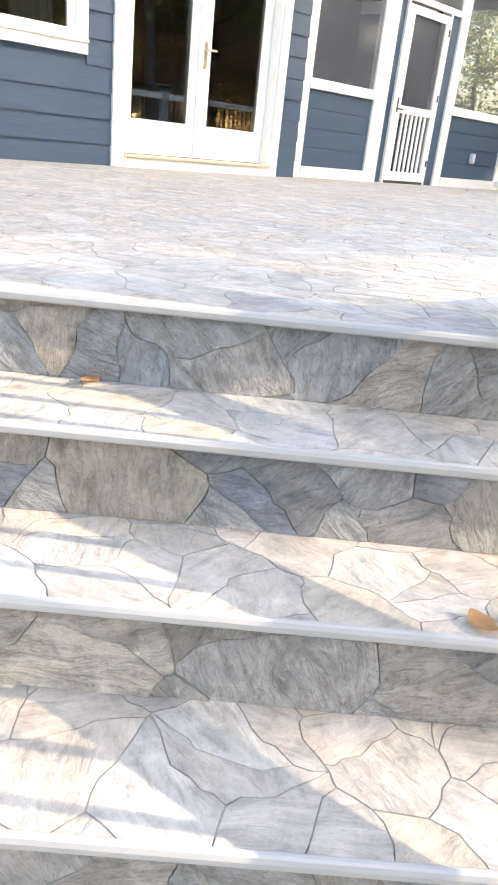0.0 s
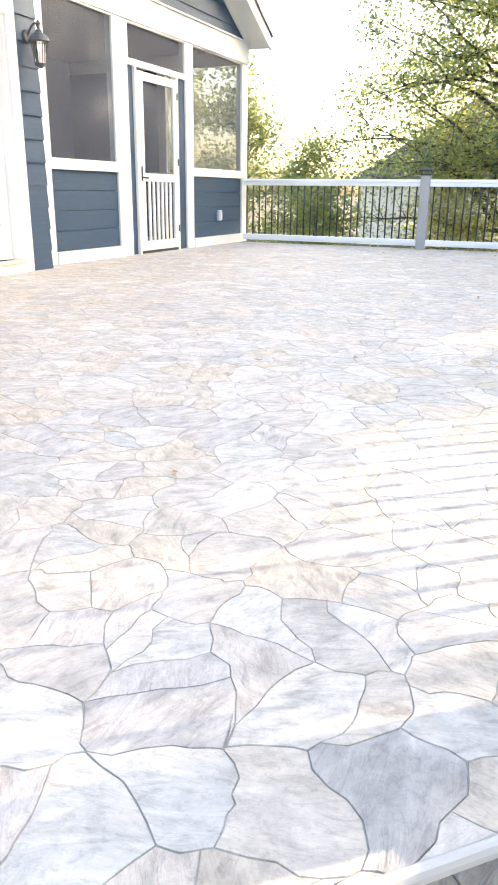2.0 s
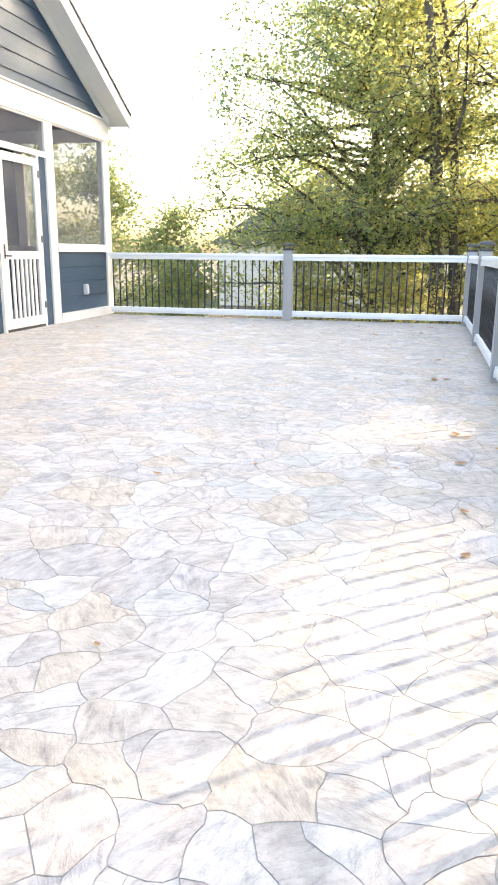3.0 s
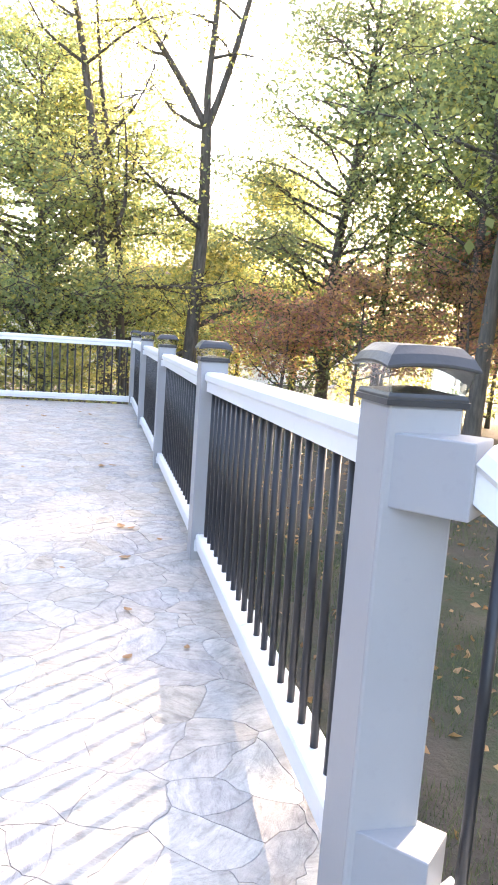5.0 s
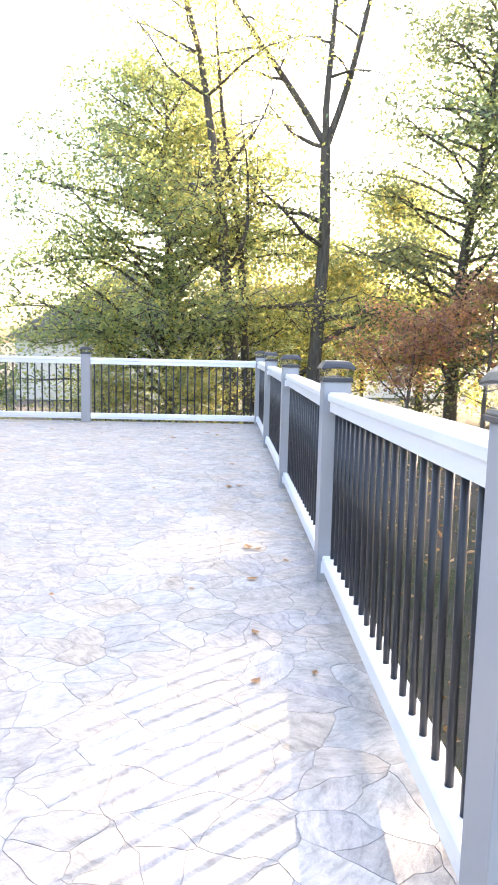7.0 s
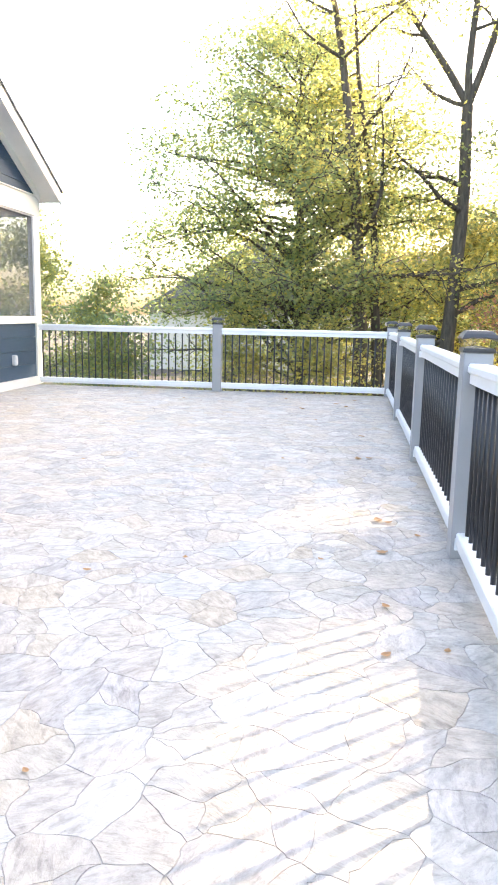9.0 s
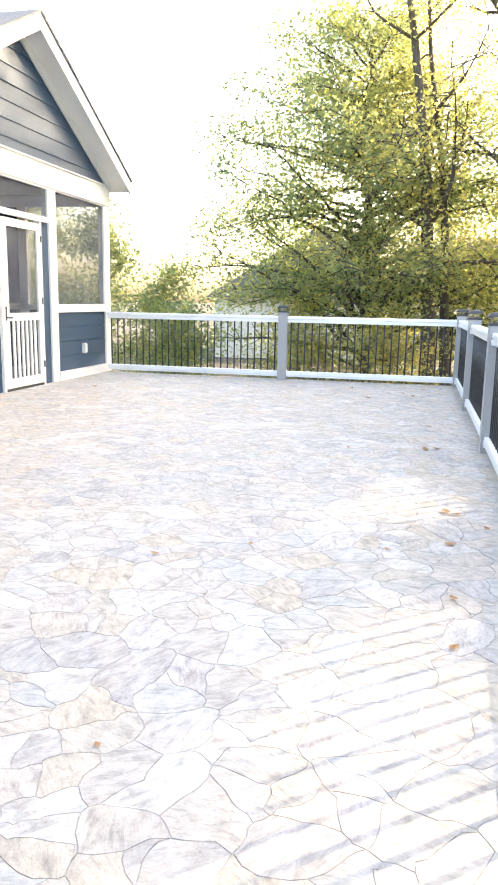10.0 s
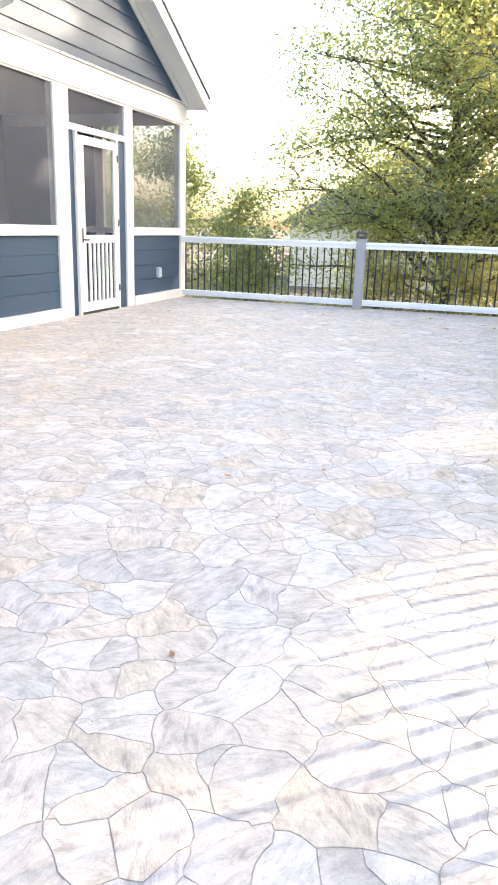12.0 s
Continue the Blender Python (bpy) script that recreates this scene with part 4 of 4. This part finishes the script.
def tree(x, y, height, radius, seed, leaf, label, n_leaves=14000, leaf_size=0.16, crown=(0.25, 1.0), spread=0.42, fork=None, lean=(0, 0), clump=0.45, limbs=13, base_z=GROUND - 0.25, flat=1.0, name="tree", gaps=()):
    """A tapered trunk with wandering limbs and twigs; leaves gather in clumps at the twigs."""
    rng = random.Random(seed)
    verts, faces, tips = [], [], []
    top = height * (0.92 if fork is None else fork)
    steps = 12
    trunk = wander(rng, Vector((0, 0, 0)), Vector((lean[0], lean[1], 1)), top, steps, 0.035, 0.03)
    radii = [radius * (1.25 if i == 0 else 1.0) * (1 - (0.88 if fork is None else 0.35) * i / steps) for i in range(steps + 1)]
    tube(verts, faces, trunk, radii, 9)
    bases = []
    if fork is not None:
        for k, (dx, dy, f) in enumerate(((0.10, 0.72, 1.15), (-0.1, 0.10, 1.0), (0.0, -0.50, 1.1))):
            pts = wander(rng, trunk[-1], Vector((dx, dy, 1)), (height - top) * f, 9, 0.06, 0.03)
            tube(verts, faces, pts, [radius * 0.5 * (1 - 0.9 * i / 9) for i in range(10)], 7)
            bases += [(pts[i], radius * 0.3 * (1 - i / 10), 0.5) for i in range(2, 10)]
    lo, hi = crown
    for k in range(limbs):
        f = lo + (hi - lo) * (k + rng.random()) / limbs
        i = min(steps, max(1, int(f * height / top * steps))) if fork is None else rng.randint(int(steps * lo), steps)
        bases.append((trunk[i], radii[i] * 0.5, 1.0 - 0.55 * max(0, (f - 0.35)) / 0.65))
    for p, r, reach in bases:
        ang = rng.uniform(0, 6.2832)
        pts = wander(rng, p, Vector((math.cos(ang), math.sin(ang), rng.uniform(0.1, 0.6))), height * spread * reach * rng.uniform(0.7, 1.15), 7, 0.16, 0.02)
        tube(verts, faces, pts, [max(0.006, r * (1 - 0.9 * i / 7)) for i in range(8)], 5)
        for i in range(2, 8):
            tips.append(pts[i])
            for _ in range(2):
                w = Vector((rng.gauss(0, 1), rng.gauss(0, 1), rng.gauss(0, 0.45)))
                tw = wander(rng, pts[i], w, height * spread * 0.26 * rng.uniform(0.5, 1.2), 4, 0.2)
                tube(verts, faces, tw, [max(0.004, r * 0.28 * (1 - 0.8 * j / 4)) for j in range(5)], 3)
                tips += tw[2:]
    ob = empty(name, pose(x, y, base_z))
    me = bpy.data.meshes.new("trunk")
    me.from_pydata(verts, [], faces)
    me.materials.append(BARK)
    for p in me.polygons:
        p.use_smooth = True
    part("trunk", me, None, ob)
    if n_leaves:
        per = max(1, n_leaves // len(tips))
        cs = []
        for p in tips:
            for _ in range(rng.randint(per // 2, per + per // 2)):
                q = p + Vector((rng.gauss(0, clump), rng.gauss(0, clump), rng.gauss(0, clump * 0.6 * flat)))
                if q.z > 0.4 and not (gaps and in_gap(q.x + x, q.y + y, q.z + base_z, gaps)):
                    cs.append(q)
        part("crown", leaf_mesh("crown", cs, leaf_size, rng, leaf), None, ob)
    return tagged(ob, label, "tree")


def canopy_tree(x, y, height, radius, seed, leaf, label, reach, per=40, leaf_size=0.1, low=0.14, widest=0.3, limbs=36, gaps=(), power=1.05, base_z=GROUND - 0.25):
    """A full-crowned tree: limbs reach out to a dome, with side twigs that carry flat, drooping sprays of leaves."""
    rng = random.Random(seed)
    verts, faces, tips = [], [], []
    steps = 28
    trunk = wander(rng, Vector((0, 0, 0)), Vector((0, 0, 1)), height * 0.93, steps, 0.022, 0.04)
    tube(verts, faces, trunk, [radius * (1.3 if i == 0 else 1) * (1 - 0.9 * i / steps) for i in range(steps + 1)], 9)
    for k in range(limbs):
        f = low + (0.97 - low) * (k + rng.random()) / limbs
        over = max(0.0, (f - widest) / (1 - widest))
        r = reach * max(0.1, 1 - 0.86 * over ** power) * rng.uniform(0.74, 1.1)
        if rng.random() < 0.2:
            r *= 0.6
        ang = k * 2.39996 + rng.uniform(-0.5, 0.5)
        start = trunk[max(1, min(steps, round((f - 0.24 * r / height) / 0.93 * steps)))]
        out = Vector((math.cos(ang), math.sin(ang), 0))
        lift = rng.uniform(0.15, 0.95)
        pts = [start.copy()]
        for i in range(1, 9):
            way = out + Vector((rng.gauss(0, 0.2), rng.gauss(0, 0.2), lift - 0.06 * i + rng.gauss(0, 0.13)))
            pts.append(pts[-1] + way.normalized() * (r / 8))
        rb = radius * (0.16 + 0.22 * (1 - f))
        tube(verts, faces, pts, [max(0.006, rb * (1 - 0.92 * i / 8)) for i in range(9)], 5)
        for i in range(2 if f > 0.6 else 3, 9):
            for side in (-1, 1, rng.choice((-1, 1))):
                if rng.random() > 0.25 + r / reach:
                    continue
                w = out * rng.uniform(0.2, 0.9) + Vector((-out.y, out.x, 0)) * side * rng.uniform(0.5, 1.0) + Vector((0, 0, rng.gauss(0.08, 0.5)))
                tw = wander(rng, pts[i], w, rng.uniform(0.5, 1.25) * (0.25 + 0.14 * reach) * (1.2 - 0.07 * i), 4, 0.14, -0.03)
                tube(verts, faces, tw, [max(0.003, rb * 0.25 * (1 - 0.8 * j / 4)) for j in range(5)], 3)
                tips += tw[1:]
    nr = np.random.RandomState(seed)
    t = np.array([tuple(p) for p in tips])
    weight = np.clip(nr.normal(1.0, 0.45, len(t)), 0.15, 2.2)
    c = np.repeat(t, np.round(per * weight).astype(int), axis=0)
    c = c + nr.normal(size=c.shape) * np.array((0.30, 0.30, 0.22))
    c = c[c[:, 2] > 0.5]
    if gaps:
        keep = np.ones(len(c), bool)
        w = c + np.array((x, y, base_z))
        for px, py, pz, rx, ry in gaps:
            d = (w[:, 2] - pz) / toward.z
            e = ((w[:, 0] - toward.x * d - px) / rx) ** 2 + ((w[:, 1] - toward.y * d - py) / ry) ** 2
            for i in np.nonzero((e < 2.4) & keep)[0]:
                keep[i] = e[i] >= 1.0 + 1.6 * noise.noise(tuple(w[i] * 1.3))
        c = c[keep]
    ob = empty("tree", pose(x, y, base_z))
    me = bpy.data.meshes.new("trunk")
    me.from_pydata(verts, [], faces)
    me.materials.append(BARK)
    for p in me.polygons:
        p.use_smooth = True
    part("trunk", me, None, ob)
    part("crown", leaf_mesh("crown", c, leaf_size, rng, leaf), None, ob)
    return tagged(ob, label, "tree")


GREEN_T = "broad green tree turning yellow, standing behind the patio"
# along the far edge of the garden
canopy_tree(23.4, 4.5, 10.6, 0.24, 11, LEAF_GREEN, "large full-crowned green tree turning yellow behind the railing", 5.3, 9, 0.088, 0.14, 0.48, 130, (), 1.5)
tree(21.5, 2.75, 14.5, 0.22, 12, LEAF_YELLOW, "tall twin-stemmed tree with thin green-yellow crown", 9000, 0.085, (0.25, 1.0), 0.28, limbs=22, clump=0.34)
tree(21.9, 2.25, 12.5, 0.15, 13, LEAF_YELLOW, "slender stem beside a taller tree", 8000, 0.09, (0.25, 1.0), 0.26, limbs=12)
tree(21.3, 0.5, 15.5, 0.21, 14, LEAF_YELLOW, "tall forked tree with mostly bare upper limbs", 2600, 0.1, (0.3, 0.6), 0.2, fork=0.5, limbs=6)
canopy_tree(22.6, -3.7, 15.0, 0.21, 15, LEAF_DEEP, "tall dense green tree behind the side railing", 4.6, 8, 0.088, 0.16, 0.35, 90, OPENINGS, 1.8)
canopy_tree(18.8, -6.2, 13.5, 0.18, 16, LEAF_GREEN, "tall leafy tree with pale green crown over the lawn", 3.6, 6, 0.095, 0.34, 0.45, 38, OPENINGS, 1.8)
tree(15.2, -4.65, 13.0, 0.20, 17, LEAF_GREEN, "tall tree with dark trunk and high crown beside the lawn", 13000, 0.092, (0.42, 1.0), 0.36, limbs=16, gaps=OPENINGS)
for k, (x, y, h, n) in enumerate(((28.5, -4.4, 8.5, 14000), (24.2, -6.0, 12.0, 13000), (28.0, -0.8, 6.0, 8000))):
    tree(x, y, h, 0.17, 80 + k, LEAF_GREEN if k == 1 else LEAF_YELLOW, "leafy green tree turning yellow, farther back in the garden", n, 0.13, (0.15, 1.0), 0.40, limbs=20, gaps=OPENINGS)
for k, (x, y, h) in enumerate(((17.6, -2.9, 4.2), (16.0, -4.6, 4.4), (18.6, -1.3, 3.4), (19.5, -6.5, 5.0))):
    tree(x, y, h, 0.07, 18 + k, LEAF_RED, "small russet-leaved tree with spreading branches", 5500, 0.075, (0.4, 1.0), 0.62, limbs=14, flat=0.3, clump=0.26)
for k, (x, y, h) in enumerate(((28, 1.9, 6.5), (27.5, 0.2, 6), (28.5, -2.2, 6), (25, -6.5, 6), (22, -9, 6))):
    tree(x, y, h, 0.08, 30 + k, LEAF_YELLOW, "low yellow-leaved tree in the sun behind the garden", 9000, 0.11, (0.08, 1.0), 0.5, limbs=16)
tree(20.5, 11.6, 5.3, 0.10, 41, LEAF_GREEN, "small pale green tree beside the porch", 8000, 0.085, (0.1, 1.0), 0.2, limbs=16, clump=0.3)
tree(21.0, 13.4, 6.6, 0.12, 48, LEAF_GREEN, "green garden tree seen through the porch screens", 12000, 0.095, (0.1, 1.0), 0.3, limbs=18, clump=0.34)
tree(21.5, 10.2, 3.4, 0.07, 46, LEAF_GREEN, "small pale green tree beyond the railing", 6000, 0.085, (0.1, 1.0), 0.26, limbs=14, clump=0.3)
tree(17.5, 11.2, 2.3, 0.06, 42, LEAF_GREEN, "low green shrub beyond the railing", 6000, 0.085, (0.05, 1.0), 0.5, limbs=14, name="shrub", clump=0.3)
tree(19.0, 9.0, 2.2, 0.06, 43, LEAF_GREEN, "low green shrub beyond the railing", 4500, 0.085, (0.05, 1.0), 0.5, limbs=14, name="shrub", clump=0.3)
tree(20.5, 6.0, 2.2, 0.05, 44, LEAF_YELLOW, "low yellowing shrub beyond the railing", 4000, 0.085, (0.05, 1.0), 0.6, limbs=14, name="shrub", clump=0.3)
tree(19.5, 3.6, 2.2, 0.05, 45, LEAF_YELLOW, "low yellowing shrub beyond the railing", 4000, 0.085, (0.05, 1.0), 0.6, limbs=14, name="shrub", clump=0.3)
# mostly unseen trees, added between the patio and the sun to shade it
for k, (x, y, h, n, sp) in enumerate(((8.3, -10.8, 13.0, 17000, 0.26), (12.9, -11.4, 14.0, 17000, 0.26), (17.4, -10.4, 13.5, 17000, 0.27), (22, -14, 14, 14000, 0.32), (12.6, -6.4, 11.0, 9000, 0.19), (3.0, -13, 13, 15000, 0.32), (-4, -12, 13, 12000, 0.34), (20.5, -9.6, 12.5, 13000, 0.25), (25.0, -9.5, 13.0, 13000, 0.26))):
    tree(x, y, h, 0.2, 60 + k, LEAF_DEEP if k % 2 else LEAF_GREEN, "tall leafy tree at the edge of the lawn, added to shade the patio", n, 0.25, (0.22 if k != 4 else 0.45, 1.0), sp, limbs=20, clump=0.6, gaps=OPENINGS)


# ---- neighbouring houses ----
def far_house(x, y, turn, w, d, wall_h, ridge, wall_m, roof_m, label):
    ob = empty("house", pose(x, y, GROUND - 0.5, 0, 0, turn))
    part("wall", box(-w / 2, w / 2, -d / 2, d / 2, 0, wall_h), wall_m, ob)
    bm = prism([(-d / 2 - 0.4, wall_h - 0.1), (d / 2 + 0.4, wall_h - 0.1), (0, ridge)], w + 0.8)
    bmesh.ops.translate(bm, vec=(-w / 2 - 0.4, 0, 0), verts=bm.verts)
    part("roof", bm, roof_m, ob)
    for k in range(3):
        cx = -w / 2 + (k + 0.5) * w / 3
        win = part("window", frame_bm(cx - 0.5, cx + 0.5, 1.0, 2.4, (0.09, 0.09, 0.09, 0.09), -d / 2 - 0.05, -d / 2 - 0.002), WHITE, ob)
        part("pane", box(cx - 0.42, cx + 0.42, -d / 2 - 0.03, -d / 2 - 0.003, 1.08, 2.32), GLASS, win)
    return tagged(ob, label, "house")


far_house(38.5, 8.2, 10, 10, 9, 3.0, 6.0, CREAM, ROOF, "neighbouring house with cream siding and grey roof behind trees")
far_house(44, -4.5, -80, 12, 9, 3.2, 6.3, CREAM, ROOF_BROWN, "distant house with brown shingled roof among trees")

# ---- fallen leaves, grass ----
def dry_leaf(x, y, z, size, turn, curl):
    bm = bmesh.new()
    n = 8
    mid = [bm.verts.new((size * (i / n - 0.5), 0, curl * size * (2 * i / n - 1) ** 2)) for i in range(n + 1)]
    for s in (-1, 1):
        edge = []
        for i in range(n + 1):
            f = i / n
            w = 0.30 * size * math.sin(math.pi * f) ** 0.8 * (1 + 0.25 * (i % 2))
            edge.append(bm.verts.new((size * (f - 0.5), s * w, curl * size * ((2 * f - 1) ** 2 + 0.5 * math.sin(math.pi * f)))) if 0 < i < n else mid[i])
        for i in range(n):
            vs = []
            for v in (mid[i], mid[i + 1], edge[i + 1], edge[i]):
                if v not in vs:
                    vs.append(v)
            bm.faces.new(vs if s < 0 else vs[::-1])
    bmesh.ops.translate(bm, vec=(0, 0, 0.004), verts=bm.verts)
    ob = part("fallen_leaf", bm, DRY_LEAF, m=pose(x, y, z, 0, 0, turn))
    return tagged(ob, "dry orange-brown leaf lying on the stone", "leaf", "fallen leaves")


for x, y, z, s, r in ((1.85, 3.155, -0.188, 0.10, 20), (2.04, 2.24, -0.378, 0.11, 70), (1.90, 2.04, -0.568, 0.06, 130), (2.734, 5.026, 0.002, 0.09, 10), (10.573, 3.612, 0.002, 0.19, 40),
                      (7.425, 2.942, 0.002, 0.17, 10), (7.47, 2.85, 0.002, 0.14, 70), (8.59, 2.894, 0.002, 0.14, 60), (5.593, 2.844, 0.002, 0.15, 200), (5.56, 2.79, 0.002, 0.10, 290),
                      (5.01, 2.845, 0.002, 0.13, 100), (4.321, 2.857, 0.002, 0.09, 40), (3.882, 2.877, 0.002, 0.09, 130), (4.748, 3.785, 0.002, 0.07, 10), (4.493, 4.179, 0.002, 0.09, 80),
                      (5.33, 2.643, 0.002, 0.09, 30), (3.065, 3.815, 0.002, 0.05, 50), (10.454, 7.217, 0.002, 0.13, 0), (10.931, 3.066, 0.002, 0.17, 10), (11.2, 3.2, 0.002, 0.16, 90),
                      (4.85, 3.14, 0.002, 0.07, 55), (7.3, 3.55, 0.002, 0.09, 20), (6.9, 5.1, 0.002, 0.07, 75), (9.6, 3.4, 0.002, 0.12, 120), (11.6, 3.9, 0.002, 0.14, 30), (11.7, 2.95, 0.002, 0.16, 95),
                      (3.95, 2.66, 0.002, 0.07, 160), (6.4, 7.3, 0.002, 0.05, 15), (11.3, 5.3, 0.002, 0.12, 50)):
    dry_leaf(x, y, z, s * (0.62 if z < 0 else 0.5), r, 0.14)

rng = np.random.RandomState(5)
n = 90000
gx = 1.6 + rng.uniform(0, 1, n) ** 1.5 * 10
gy = 2.25 - rng.uniform(0, 1, n) ** 1.5 * 6.5
keep = np.array([noise.noise((x * 0.9, y * 0.9, 0.0)) > -0.12 for x, y in zip(gx, gy)]) & (gx + gy > 1.2)
gx, gy = gx[keep], gy[keep]
n = len(gx)
ang = rng.uniform(0, 6.28, n)
h = rng.uniform(0.03, 0.10, n)
w = 0.003
dx, dy = np.cos(ang), np.sin(ang)
lean = rng.uniform(0.2, 0.9, n) * h
zb = np.full(n, GROUND - 0.01)
v = np.stack([np.stack([gx - dy * w, gy + dx * w, zb], 1), np.stack([gx + dy * w, gy - dx * w, zb], 1), np.stack([gx + dx * lean, gy + dy * lean, zb + h], 1)], 1).reshape(-1, 3)
me = bpy.data.meshes.new("grass")
me.from_pydata(v.tolist(), [], np.arange(3 * n).reshape(n, 3).tolist())
me.materials.append(GRASS)
tagged(part("grass", me, None), "short patchy lawn grass beside the patio", "grass", "", "stuff")
rngl = random.Random(9)
litter = [Vector((rngl.uniform(2, 16), 2.1 - rngl.random() * 9, GROUND + 0.015)) for _ in range(2600)]
litter = [p for p in litter if p.x + p.y > 1.4]
lm = leaf_mesh("leaf_litter", litter, 0.065, rngl, DRY_LEAF)
tagged(part("leaf_litter", lm, None), "scattered dry leaves on the lawn", "leaf litter", "", "stuff")

# ---- paving: stones of the patio, treads and risers ----
DBOX = (-3.2, 12.47, 2.36, 8.0)
rings = flagstones(*DBOX, 0.150, DECK_CUTS[:1], 21)
far_v, far_f = [], []
rs = random.Random(4)
count = 0
for ring in rings:
    c, out = stone_outline(ring, DECK_CUTS[:1], DBOX)
    tilt = (rs.uniform(-0.004, 0.004), rs.uniform(-0.004, 0.004))
    if 1.3 < c[0] < 3.9 and c[1] < 4.7 and count < 300:
        ob = part("stone", stone_mesh(c, out, 0.0038, tilt), None, patio, m=Matrix.Translation((*c, 0)))
        ob.data.materials.append(STONE)
        count += 1
    else:
        add_stone(far_v, far_f, c, out, 0, 0.0038, tilt)
me = bpy.data.meshes.new("far_stones")
me.from_pydata(far_v, [], far_f)
me.materials.append(STONE_FAR)
tagged(part("far_stones", me, None, patio), "pale irregular flagstones", kind="stuff")
for k in range(1, 6):
    b4 = (V0, V1, U0 - k * TREAD, U0 - (k - 1) * TREAD + 0.03)
    for ring in flagstones(b4[0], b4[1], b4[2] + 0.004, b4[3], 0.165, [], 100 + k):
        c, out = stone_outline(ring, [], b4)
        ob = part("tread_stone", stone_mesh(c, out, 0.0038, (0, 0)), None, stairs, m=Matrix.Translation((*c, -k * RISE)))
        ob.data.materials.append(STONE)
for k in range(0, 6):
    b4 = (V0, V1, -(k + 1) * RISE, -k * RISE - 0.004)
    face = Matrix(((1, 0, 0, 0), (0, 0, -1, U0 - k * TREAD + 0.014), (0, 1, 0, 0), (0, 0, 0, 1)))
    for ring in flagstones(*b4, 0.21, [], 230 + k, 0.6):
        c, out = stone_outline(ring, [], b4, 0.0006, 0.035)
        ob = part("riser_stone", stone_mesh(c, out, 0.009, (rs.uniform(-0.035, 0.035), rs.uniform(-0.05, 0.05))), None, stairs, m=face @ Matrix.Translation((*c, 0)))
        ob.data.materials.append(STONE_RISER)
